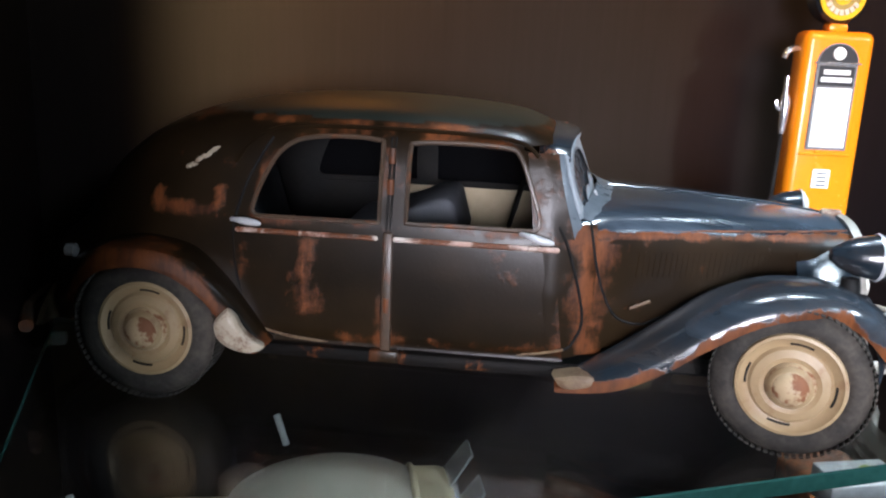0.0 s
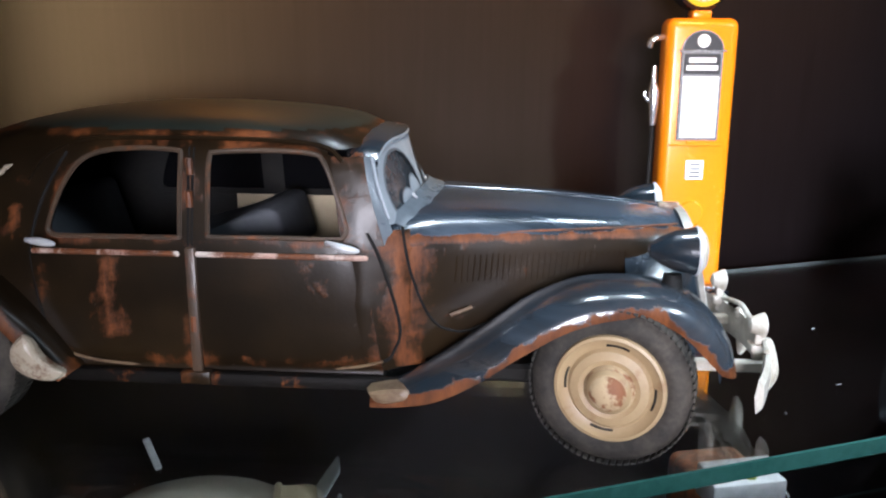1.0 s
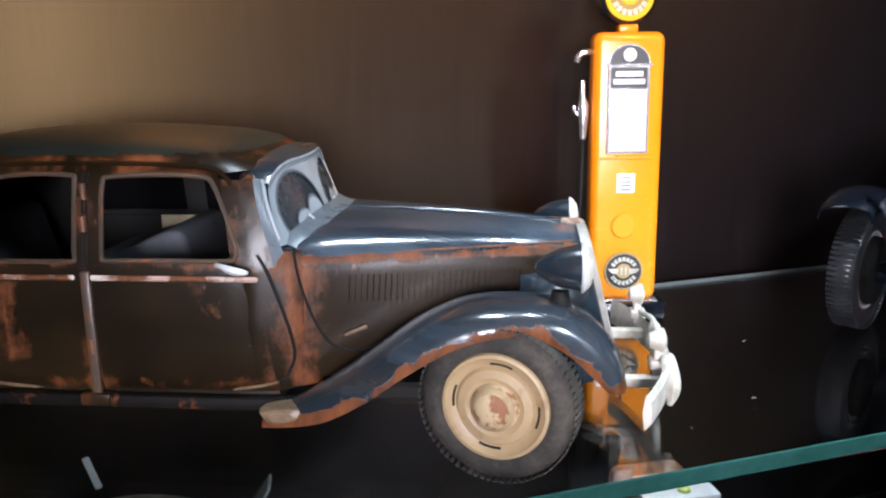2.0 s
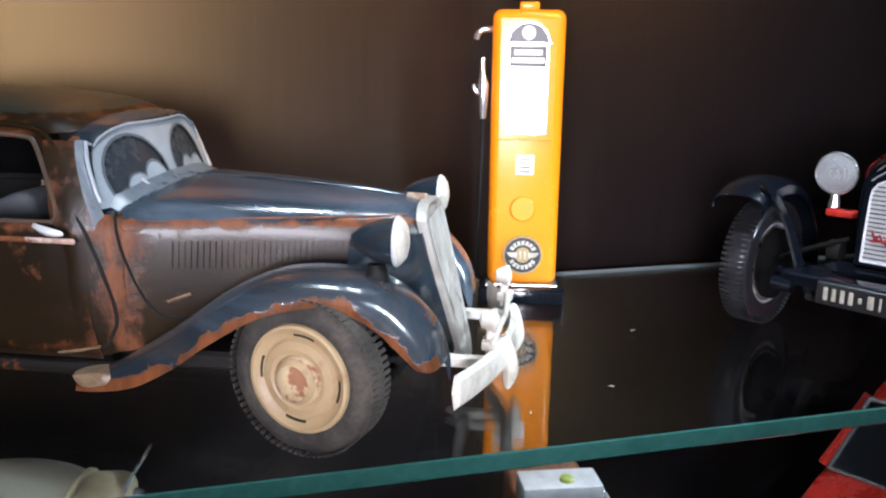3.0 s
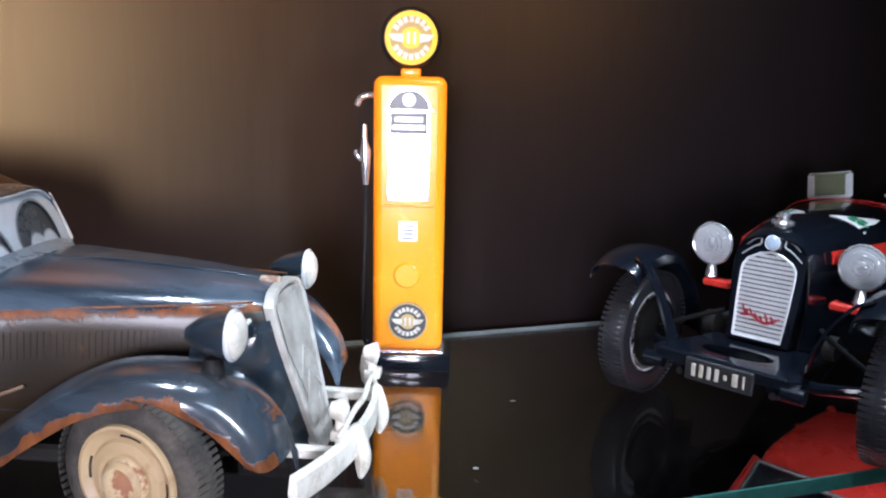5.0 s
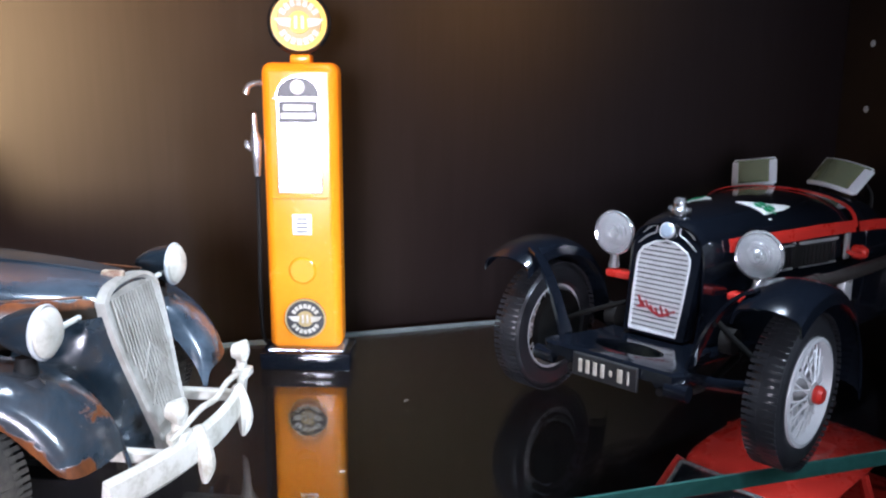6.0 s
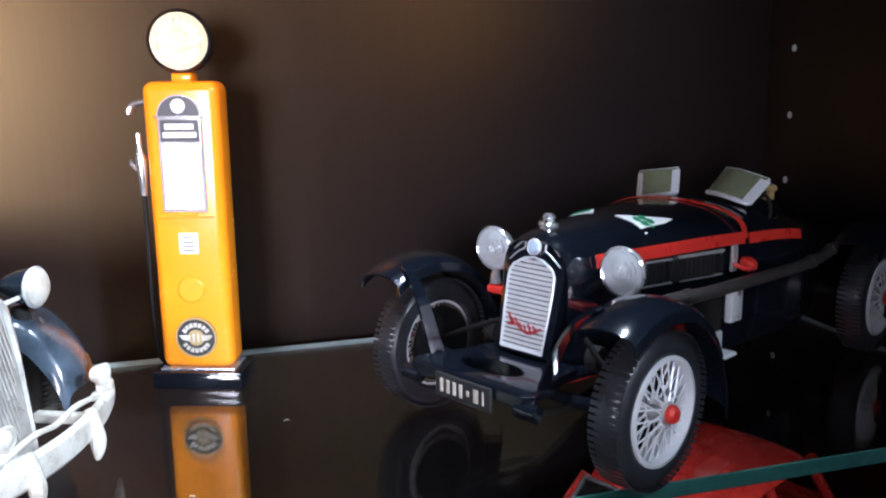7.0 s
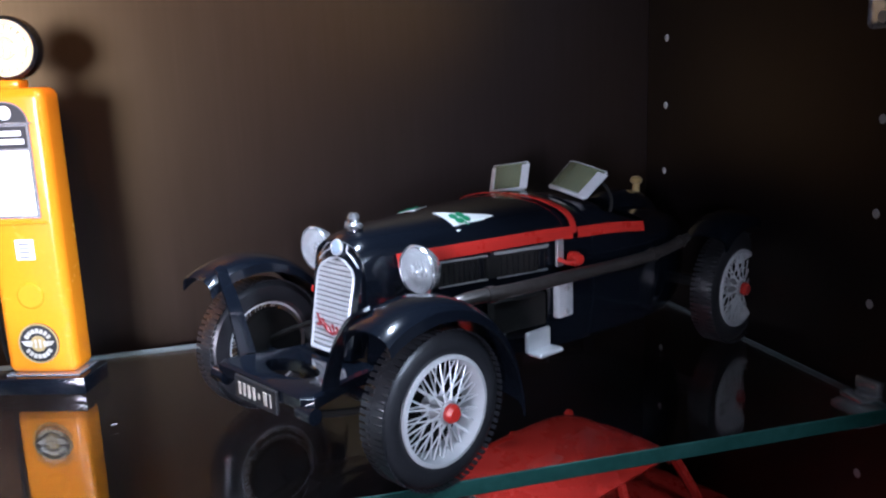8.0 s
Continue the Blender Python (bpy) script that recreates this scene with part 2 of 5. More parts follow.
def part(name, bm, material, parent=None, label="", smooth=32, wear=None, kind=""):
    me = bpy.data.meshes.new(name)
    bm.to_mesh(me)
    bm.free()
    if wear is not None:
        layer = me.attributes.new("wear", "FLOAT", "POINT")
        layer.data.foreach_set("value", [wear(*v.co) for v in me.vertices])
    me.transform(Matrix.Scale(MM, 4))
    if smooth:
        me.shade_smooth()
        me.set_sharp_from_angle(angle=radians(smooth))
    for m in material if isinstance(material, (list, tuple)) else (material,):
        me.materials.append(m)
    ob = new(name, me)
    if parent is not None:
        ob.parent = parent
    if label:
        ob["label"] = label
    if kind:
        ob["kind"] = kind
    return ob


def empty(name, m, label, category, group="", kind=""):
    ob = new(name)
    ob.matrix_world = m
    return tagged(ob, label, category, group, kind)


def box(bm, x0, x1, y0, y1, z0, z1, bevel=0.0, segments=2, m=None):
    vs = bmesh.ops.create_cube(bm, size=1.0)["verts"]
    bmesh.ops.scale(bm, vec=(x1 - x0, y1 - y0, z1 - z0), verts=vs)
    bmesh.ops.translate(bm, vec=((x0 + x1) / 2, (y0 + y1) / 2, (z0 + z1) / 2), verts=vs)
    if bevel:
        es = list({e for v in vs for e in v.link_edges})
        r = bmesh.ops.bevel(bm, geom=es, offset=bevel, segments=segments, affect="EDGES", profile=0.5)
        vs = list({v for v in vs if v.is_valid} | set(r["verts"]))
    if m is not None:
        bmesh.ops.transform(bm, matrix=m, verts=vs)
    return bm


def boxed(*a, **k):
    return box(bmesh.new(), *a, **k)


def revolve(bm, profile, n=32, m=None):
    """Turn (radius, height) pairs round z."""
    rings, made = [], []
    for r, z in profile:
        if r < 1e-6:
            ring = [bm.verts.new((0, 0, z))]
        else:
            ring = [bm.verts.new((r * math.cos(2 * math.pi * i / n), r * math.sin(2 * math.pi * i / n), z)) for i in range(n)]
        rings.append(ring)
        made += ring
    for a, b in zip(rings, rings[1:]):
        for i in range(n):
            j = (i + 1) % n
            if len(a) == 1 and len(b) == 1:
                continue
            if len(a) == 1:
                bm.faces.new((a[0], b[j], b[i])[::-1])
            elif len(b) == 1:
                bm.faces.new((a[i], a[j], b[0]))
            else:
                bm.faces.new((a[i], a[j], b[j], b[i]))
    if m is not None:
        bmesh.ops.transform(bm, matrix=m, verts=made)
    return bm


def revolved(profile, n=32, m=None):
    return revolve(bmesh.new(), profile, n, m)


def loft(bm, rings, closed=False, caps=False):
    rows = [[bm.verts.new(p) for p in ring] for ring in rings]
    n = len(rows[0])
    for a, b in zip(rows, rows[1:]):
        for i in range(n if closed else n - 1):
            j = (i + 1) % n
            bm.faces.new((a[i], a[j], b[j], b[i]))
    if caps:
        bm.faces.new(rows[0][::-1])
        bm.faces.new(rows[-1])
    return bm


def spline(points, n):
    """A smooth line of n points through the given ones."""
    p = np.array(points, float)
    t = np.linspace(0, len(p) - 1, n)
    out = []
    for s in t:
        i = min(int(s), len(p) - 2)
        u = s - i
        a, b, c, d = p[max(i - 1, 0)], p[i], p[i + 1], p[min(i + 2, len(p) - 1)]
        out.append(tuple(0.5 * (2 * b + (c - a) * u + (2 * a - 5 * b + 4 * c - d) * u * u + (3 * b - a - 3 * c + d) * u**3)))
    return out


def tube(bm, points, radius, n=10, caps=True):
    pts = [Vector(p) for p in points]
    rings, side = [], None
    for i, p in enumerate(pts):
        way = (pts[min(i + 1, len(pts) - 1)] - pts[max(i - 1, 0)]).normalized()
        if side is None:
            side = way.orthogonal().normalized()
        side = (side - way * side.dot(way)).normalized()
        up = way.cross(side)
        r = radius[i] if isinstance(radius, (list, tuple)) else radius
        rings.append([p + r * (math.cos(2 * math.pi * k / n) * side + math.sin(2 * math.pi * k / n) * up) for k in range(n)])
    return loft(bm, rings, True, caps)


def tubed(points, radius, n=10):
    return tube(bmesh.new(), points, radius, n)


def prism(outline, y0, y1):
    """A plate with the outline (x, z), from y0 to y1."""
    bm = bmesh.new()
    return loft(bm, [[(x, y0, z) for x, z in outline], [(x, y1, z) for x, z in outline]], True, True)


def thicken(bm, t):
    bmesh.ops.recalc_face_normals(bm, faces=bm.faces)
    bmesh.ops.solidify(bm, geom=bm.faces[:], thickness=t)
    bmesh.ops.recalc_face_normals(bm, faces=bm.faces)
    return bm


def mirrored(bm):
    """The same mesh on the other side (y to -y)."""
    out = bm.copy()
    bmesh.ops.scale(out, vec=(1, -1, 1), verts=out.verts)
    bmesh.ops.reverse_faces(out, faces=out.faces)
    return out


def carve(bm, cutters):
    """bm less the cutters, as a new bmesh."""
    obs = []
    for b in (bm, *cutters):
        bmesh.ops.recalc_face_normals(b, faces=b.faces)
        me = bpy.data.meshes.new("carving")
        b.to_mesh(me)
        b.free()
        obs.append(new("carving", me))
    for c in obs[1:]:
        mod = obs[0].modifiers.new("cut", "BOOLEAN")
        mod.operation, mod.object, mod.solver = "DIFFERENCE", c, "EXACT"
    me = bpy.data.meshes.new_from_object(obs[0].evaluated_get(bpy.context.evaluated_depsgraph_get()))
    out = bmesh.new()
    out.from_mesh(me)
    for o in obs:
        old = o.data
        bpy.data.objects.remove(o)
        bpy.data.meshes.remove(old)
    bpy.data.meshes.remove(me)
    return out


TO_Y = Matrix.Rotation(radians(90), 4, "X")  # turns z into -y
TO_X = Matrix.Rotation(radians(90), 4, "Y")  # turns z into x


# ---- the room and the cabinet ----
def slab(name, x0, x1, y0, y1, z0, z1, material, label, category, bevel=0.0):
    return tagged(part(name, boxed(x0, x1, y0, y1, z0, z1, bevel), material), label, category, kind="structure")


slab("floor", -700, 1120, -1000, 345, -480, -460.5, CARPET, "grey carpeted room floor under the cabinet", "floor")
slab("ceiling", -700, 1120, -1000, 345, 700, 715, PLASTER, "plain plastered room ceiling", "ceiling")
slab("wall_south", -700, 1120, -1015, -1000, -460, 700, PLASTER, "plain plastered wall behind the camera", "wall")
slab("wall_north", -700, 1120, 330, 345, -460, 700, PLASTER, "plain plastered wall behind the cabinet", "wall")
slab("wall_west", -715, -700, -1000, 345, -460, 700, PLASTER, "plain plastered side wall of the room", "wall")
slab("wall_east", 1120, 1135, -1000, 345, -460, 700, PLASTER, "plain plastered side wall of the room", "wall")
LX, RX, BY, FY = -68.0, 485.5, 316.5, 66.0
cabinet = empty("display_cabinet", pose(0, 0, 0), "dark wenge wood display cabinet with glass shelves", "cabinet")
part("back_panel", boxed(LX - 18, RX + 18, BY, BY + 8, -460, 322), WOOD, cabinet, "dark brown grained wood back panel")
part("side_panel", boxed(LX - 18, LX, FY, BY, -460, 322, 0.6), WOOD, cabinet)
part("top_panel", boxed(LX, RX, FY, BY, 304, 322, 0.6), WOOD, cabinet)
part("bottom_panel", boxed(LX, RX, FY, BY, -460, -442, 0.6), WOOD, cabinet)
right_panel = boxed(RX, RX + 18, FY, BY, -460, 322, 0.6)
part("side_panel", right_panel, WOOD, cabinet)
# unseen boards, added to keep the shop spot out of the lower compartment
for x0, x1 in ((LX - 16, 210.5), (212.5, RX + 16)):
    part("lower_door", boxed(x0, x1, FY - 20, FY - 1, -458, 11, 0.8), WOOD, cabinet, "added unseen board that keeps light off the lower back panel")
for yy in (299.4, 169.2):
    for k in range(-4, 12):
        zz = 120.5 - 30 * k
        if abs(zz + 6) > 8:
            part("peg_hole", revolved([(0, 0.15), (1.0, 0.2), (1.25, 0.3), (1.6, 0)], 14, pose(RX, yy, zz) @ pose(0, 0, 0, 0, -90)), SOCKET, cabinet)

shelf = empty("glass_shelf", pose(0, 0, 0), "clear glass shelf with green polished edge", "shelf")


def glass_plate(name, x0, x1, y0, y1, z0, z1, parent):
    bm = boxed(x0, x1, y0, y1, z0, z1, 0.35, 1)
    for f in bm.faces:
        f.material_index = 0 if abs(f.normal.z) > 0.9 else 2 if f.normal.y > 0.6 or f.normal.x > 0.6 else 1
    return part(name, bm, (GLASS, GLASS_EDGE, GLASS_EDGE_LIT), parent, smooth=0)


glass_plate("glass_plate", -65.5, 483.5, 155.0, 307.5, -5.0, 0.0, shelf).visible_shadow = False
lower_shelf = empty("glass_shelf", pose(0, 0, -0.128), "lower clear glass shelf in shadow", "shelf")
glass_plate("glass_plate", -65.5, 483.5, 155.0, 307.5, -5.0, 0.0, lower_shelf)
for unit in (shelf, lower_shelf):
    for x, sgn in ((LX, 1), (RX, -1)):
        for yy in (299.4, 172.0):
            part("shelf_pin", revolved([(0, 0), (2.4, 0), (2.4, 7), (1.8, 7.6), (0, 7.6)], 16, pose(x, yy, -7.6) @ pose(0, 0, 0, 0, 90 * sgn)), CHROME, unit, "small bright shelf pin")


# proud pale strips draw the bright line of light in the glass edges
part("polished_edge", boxed(-65.5, 483.5, 307.6, 308.3, -5.0, 0.45, 0.15, 1), GLASS_EDGE_LIT, shelf, "pale strip for the light line along the rear edge")
part("polished_edge", boxed(483.6, 484.2, 155.0, 307.5, -5.0, 0.35, 0.12, 1), GLASS_EDGE_LIT, shelf)
for sgn, x in ((1, LX), (-1, RX)):
    clip = boxed(min(x, x + 9 * sgn), max(x, x + 9 * sgn), 160, 170, 0.1, 2.0, 0.6, 2)
    box(clip, min(x, x + 3 * sgn), max(x, x + 3 * sgn), 160, 170, 2.0, 6.5, 0.6, 2)
    part("shelf_clip", clip, CHROME, shelf, "small chrome shelf clip")
    part("clip_pad", boxed(min(x + sgn, x + 11 * sgn), max(x + sgn, x + 11 * sgn), 158.5, 171.5, -7.5, -5.1, 0.6, 2), LENS, shelf, "clear plastic pad")


# ---- petrol pump ----
def build_pump():
    pump = empty("petrol_pump", pose(0.2170, 0.2708, 0, 0, 0, -18.8), "orange toy petrol pump with round globe, standing on the glass", "petrol pump")
    bm = boxed(-13.2, 13.2, 0, 13.5, 7.2, 109.4, 3.4, 5)
    part("body", bm, ORANGE, pump)
    part("base", boxed(-16.4, 16.4, -2.5, 16.5, 0, 6.5, 0.6, 2), GLOSS_BLACK, pump)
    part("plinth", boxed(-13.8, 13.8, -0.6, 14.1, 6.5, 7.2, 0.25, 1), CHROME, pump)
    part("neck", boxed(-3.6, 3.6, 4, 11, 109.2, 112.2, 0.8, 2), ORANGE, pump)
    face = TO_Y
    globe = part("globe", revolved([(0, -4.5), (9.5, -4.5), (10.8, -3.2), (11.0, 0), (10.8, 3.2), (9.9, 4.4), (9.6, 3.6), (0, 3.6)], 48, pose(-0.6, 8, 122.8) @ face), BLACK, pump, "round globe with black rim")
    part("globe_ring", revolved([(9.5, 3.6), (9.4, 4.1), (7.6, 4.1), (7.5, 3.6)], 48, pose(-0.6, 8, 122.8) @ face), YELLOW, globe)
    part("globe_face", revolved([(7.5, 3.6), (7.4, 3.9), (0, 3.9)], 48, pose(-0.6, 8, 122.8) @ face), PALE_GOLD, globe)
    part("globe_disc", revolved([(3.8, 3.9), (3.7, 4.15), (0, 4.15)], 32, pose(-0.6, 8, 122.8) @ face), YELLOW, globe)
    badge_marks(globe, -0.6, 8 - 4.25, 122.8, 9.3 / 7.4)
    globe.matrix_basis = pose(-0.6 * MM, 8 * MM, 0, 0, 0, 9.5) @ pose(0.6 * MM, -8 * MM, 0)
    # display window
    part("display_frame", boxed(-8.0, 7.6, -0.7, 0.3, 64.6, 97.6, 0.35, 1), CHROME, pump)
    part("display_glass", boxed(-6.9, 6.5, -1.0, -0.4, 65.8, 88.4, 0.2, 1), WHITE, pump, "white display window")
    part("display_sign", boxed(-6.9, 6.5, -1.0, -0.4, 89.2, 96.6, 0.2, 1), INK, pump)
    for z0, z1, w in ((93.4, 95.2, 5.0), (90.6, 92.4, 5.8)):
        part("sign_bar", boxed(-w - 0.2, w - 0.2, -1.25, -0.95, z0, z1, 0.1, 1), WHITE, pump)
    arch = [(7.2 * math.cos(a) - 0.2, 98.0 + 6.6 * math.sin(a)) for a in np.linspace(0, math.pi, 24)]
    part("arch_frame", prism([(7.8 * math.cos(a) - 0.2, 97.6 + 7.5 * math.sin(a)) for a in np.linspace(0, math.pi, 24)], -0.5, 0.3), CHROME, pump)
    part("arch_plate", prism(arch, -0.8, -0.3), INK, pump)
    part("arch_emblem", revolved([(0, 0.9), (2.3, 0.8), (2.5, 0)], 24, pose(-0.2, -0.6, 101.2) @ face), WHITE, pump)
    part("ledge", boxed(-8.9, 8.6, -1.1, 0.4, 97.3, 98.0, 0.2, 1), CHROME, pump)
    part("ledge", boxed(-10.3, 9.4, -0.8, 0.4, 62.6, 63.4, 0.25, 1), ORANGE, pump)
    part("notch", boxed(-4.0, 3.7, -0.6, 0.4, 63.4, 64.6, 0.2, 1), ORANGE, pump)
    plate = part("label_plate", boxed(-3.5, 3.3, -0.5, 0.2, 49.8, 57.2, 0.4, 2), WHITE, pump)
    for z in (55.6, 54.0, 52.6, 51.0):
        part("print_bar", boxed(-2.0, 1.9, -0.62, -0.45, z - 0.28, z + 0.28), INK, plate, smooth=0)
    part("cover_disc", revolved([(0, 0.9), (4.2, 0.9), (4.8, 0.5), (5.0, -0.2)], 36, pose(-0.4, 0, 36.8) @ face), ORANGE, pump)
    badge = part("badge", revolved([(0, 0.5), (7.5, 0.5), (7.6, -0.2)], 40, pose(0.2, 0, 19.0) @ face), INK, pump, "round black and gold badge")
    part("badge_ring", revolved([(7.5, 0.4), (7.4, 0.7), (6.9, 0.7), (6.8, 0.4)], 40, pose(0.2, 0, 19.0) @ face), GOLD, badge)
    part("badge_disc", revolved([(3.0, 0.4), (2.9, 0.75), (0, 0.75)], 30, pose(0.2, 0, 19.0) @ face), GOLD, badge)
    badge_marks(badge, 0.2, -0.75, 19.0, 0.92)
    # hook, hose and nozzle
    part("hook", tubed(spline([(-13, 6, 102.5), (-16.0, 5, 102.3), (-18.2, 4, 101.2), (-19.2, 3.5, 98.6)], 12), 1.15), BRIGHT, pump)
    part("nozzle", tubed([(-16.6, 4, 92), (-16.6, 4, 86), (-16.2, 4, 82.5), (-16.1, 4, 76), (-16.2, 4, 70)], [0.9, 1.1, 2.2, 1.7, 1.2], 12), BRIGHT, pump)
    part("trigger", tubed(spline([(-15.8, 4, 79), (-18.6, 4, 79.5), (-19.8, 4, 81.5), (-19.4, 4, 82.6)], 8), 0.8, 8), BRIGHT, pump)
    part("hose", tubed(spline([(-16.2, 4, 70), (-16.4, 4.5, 50), (-17.2, 6, 28), (-17.4, 8, 12), (-16.2, 10, 6.6), (-12.8, 11, 9)], 60), 0.8, 8), MATT_BLACK, pump)
    return pump


def badge_marks(parent, x, y, z, s):
    """Pale wings and the ring of letter-like bars of a badge."""
    for k in range(7):
        for half in (0, 1):
            a = radians(90 + (k - 3) * 19 + 180 * half)
            m = pose(x + 5.2 * s * math.cos(a), y, z + 5.2 * s * math.sin(a)) @ Matrix.Rotation(-(a - math.pi / 2), 4, "Y")
            part("badge_bar", boxed(-0.62 * s, 0.62 * s, -0.12, 0.2, -0.85 * s, 0.85 * s, m=m), PEARL, parent, smooth=0)
    for sgn in (-1, 1):
        wing = [(x + sgn * s * a, z + s * b) for a, b in ((2.2, 1.1), (6.6, 1.0), (5.9, 0.1), (5.2, -0.7), (2.4, -1.3))]
        part("badge_wing", prism(wing if sgn > 0 else wing[::-1], y - 0.25, y + 0.25), PEARL, parent, smooth=0)
    for sgn in (-1, 1):
        part("badge_bar", boxed(x + sgn * 0.9 * s - 0.4 * s, x + sgn * 0.9 * s + 0.4 * s, y - 0.25, y + 0.1, z - 1.7 * s, z + 1.7 * s), PEARL, parent, smooth=0)


build_pump()


# ---- the old saloon ----
def wheel_mesh(r, rim, width, tread):
    """A tyre round y, outer face towards -y at -width/2."""
    w = width / 2
    pitch = 0.31 * 2 * math.pi * r / tread
    prof = [(rim - 0.6, -w + 0.9), (rim + 0.5, -w + 0.2), (rim + 2.0, -w - 0.1), (r - 2.2, -w + 0.5), (r - 0.7, -w + 1.6), (r, -w + 2.8), (r, w - 2.8), (r - 0.7, w - 1.6), (r - 2.2, w - 0.5), (rim + 0.5, w - 0.2), (rim - 0.6, w - 0.9)]
    out = revolved([(a, -b) for a, b in prof], 56, TO_Y)
    blocks = bmesh.new()
    for k in range(tread):
        a = 2 * math.pi * k / tread
        for sgn in (-1, 1):
            m = Matrix.Rotation(a + (0.5 * 2 * math.pi / tread if sgn > 0 else 0), 4, "Y") @ Matrix.Translation((0, sgn * w * 0.55, r))
            box(blocks, -pitch, pitch, -w * 0.42, w * 0.42, -0.3, 0.13, m=m)
    return out, blocks


def build_saloon():
    car = empty("model_car", pose(0.1408, 0.2082, 0, 0, 0, -23.5), "rusty black pre-war saloon model car with cream wheels", "model car")
    # body shell: x, half width, floor, roof
    st = [(-214, 12, 20, 29), (-211, 19, 18, 34), (-206, 24, 17, 40), (-199, 28, 16.5, 46), (-193, 30.5, 16, 53), (-187, 32.5, 16, 62.5), (-180, 34, 16, 69.5), (-171, 35.5, 15.5, 75.0), (-160, 36.8, 15, 79.0), (-143, 37.8, 15, 82.2), (-125, 38.2, 15, 83.8), (-105, 38.3, 15, 84.0), (-85, 38.2, 15, 83.0), (-70, 37.8, 15, 81.2), (-63, 37.3, 15, 79.2), (-59, 37, 15, 77.6)]
    st = spline(st, 80)
    fz = [0, 0, 0.05, 0.12, 0.30, 0.42, 0.52, 0.60, 0.70, 0.80, 0.88, 0.935, 0.97, 0.993, 1.0]
    fw = [0, 0.86, 0.95, 0.985, 1.0, 1.0, 0.99, 0.965, 0.93, 0.89, 0.83, 0.74, 0.58, 0.32, 0.0]
    rings = []
    for x, w, zb, zt in st:
        half = [(w * a, zb + (zt - zb) * b) for a, b in zip(fw, fz)]
        half = spline([(0, y, z) for y, z in half], 56)
        slant = max(0.0, (x + 75) / 16)
        side = [(x + slant * (9.0 * (0.35 - (z - 15) / 66) + 3.5 * (1 - (y / 37) ** 2) * (z > 50)), y, z) for _, y, z in half]
        rings.append([(a, -b, c) for a, b, c in side] + [(a, b, c) for a, b, c in side[-2:0:-1]])
    shell = loft(bmesh.new(), rings, True, True)
    hollow = loft(bmesh.new(), [[(-133 + (x + 133) * 0.982, y * 0.958, 48 + (z - 48) * 0.956) for x, y, z in ring] for ring in rings], True, True)
    rnd = lambda pts, n=40: [(p[0], p[1]) for p in spline([(a, b, 0) for a, b in pts + pts[:1]], n)[:-1]]  # noqa: E731
    win_f = [(-99.8, 53.0), (-99.8, 62), (-99.6, 71.8), (-98, 73.4), (-86, 73.9), (-74.5, 73.4), (-70.8, 71.5), (-67.5, 64), (-64.8, 56), (-65.3, 53.2), (-68, 52.6), (-84, 52.7), (-98, 52.6)]
    win_r = [(-107, 53.0), (-107, 62), (-107, 72.3), (-108.5, 73.8), (-118, 74.2), (-128, 73.2), (-134, 70), (-138.5, 63), (-141.5, 55), (-141, 52.7), (-138, 52.2), (-124, 52.4), (-108.5, 52.4)]
    win_q = [(-150.5, 69), (-156, 67.5), (-163.5, 62.5), (-169, 56.5), (-170, 54.2), (-166, 53.4), (-156, 53.2), (-152.5, 54), (-151, 60)]
    ring_q, ring_w = rnd(win_q, 60), rnd(win_f, 50) + rnd(win_r, 50)
    cuts = [hollow] + [prism(rnd(w), -60, 60) for w in (win_f, win_r)]
    front = [(-34.0, 56.6), (-34.6, 59), (-33.2, 67), (-31.2, 72.2), (-28.5, 74.2), (0, 75.2), (28.5, 74.2), (31.2, 72.2), (33.2, 67), (34.6, 59), (34.0, 56.6), (0, 56.4)]
    cuts.append(loft(bmesh.new(), [[(-70, y, z) for y, z in rnd(front)], [(-38, y, z) for y, z in rnd(front)]], True, True))
    back = [(-14, 62), (-15, 66), (-13, 71), (0, 72), (13, 71), (15, 66), (14, 62), (0, 61.5)]
    cuts.append(loft(bmesh.new(), [[(-200, y, z) for y, z in rnd(back)], [(-165, y, z) for y, z in rnd(back)]], True, True))
    # wheel housings at the rear
    cuts.append(revolved([(0, -60), (22, -60), (22, -27), (0, -27)], 32, pose(-169.4, 0, 18.8) @ TO_Y @ pose(0, 0, 0, 180)))
    cuts.append(revolved([(0, 27), (22, 27), (22, 60), (0, 60)], 32, pose(-169.4, 0, 18.8) @ TO_Y @ pose(0, 0, 0, 180)))
    def body_wear(x, y, z):
        w = 0.55 * math.exp(-(((z - 77.5) / 2.0) ** 2)) + 0.5 * math.exp(-(((z - 19.5) / 2.6) ** 2))
        w += 0.75 * math.exp(-(((x + 54) / 4.5) ** 2)) * (z < 52) + 0.45 * math.exp(-(((x + 104) / 2.2) ** 2))
        if -178 < x < -144 and z > 48:
            w += (1.1 if z < 59 else 0.15) * math.exp(-((min(math.hypot(x - a, z - b) for a, b in ring_q) / 1.7) ** 2))
        w += 0.6 * math.exp(-((min(math.hypot(x - a, z - b) for a, b in ring_w) / 1.6) ** 2)) * (48 < z < 78)
        w += 0.75 * math.exp(-(((x + 126) / 3.0) ** 2)) * (24 < z < 48) + 0.6 * math.exp(-(((x + 143) / 2.5) ** 2)) * (34 < z < 48)
        w += 0.35 * math.exp(-(((z - 51.0) / 1.4) ** 2))
        return min(1.0, w)

    hull = carve(shell, cuts)
    for f in hull.faces:
        c = f.calc_center_median()
        inside = f.normal.y * c.y + f.normal.z * (c.z - 45) * 0.6 < -0.05 * abs(c.y)
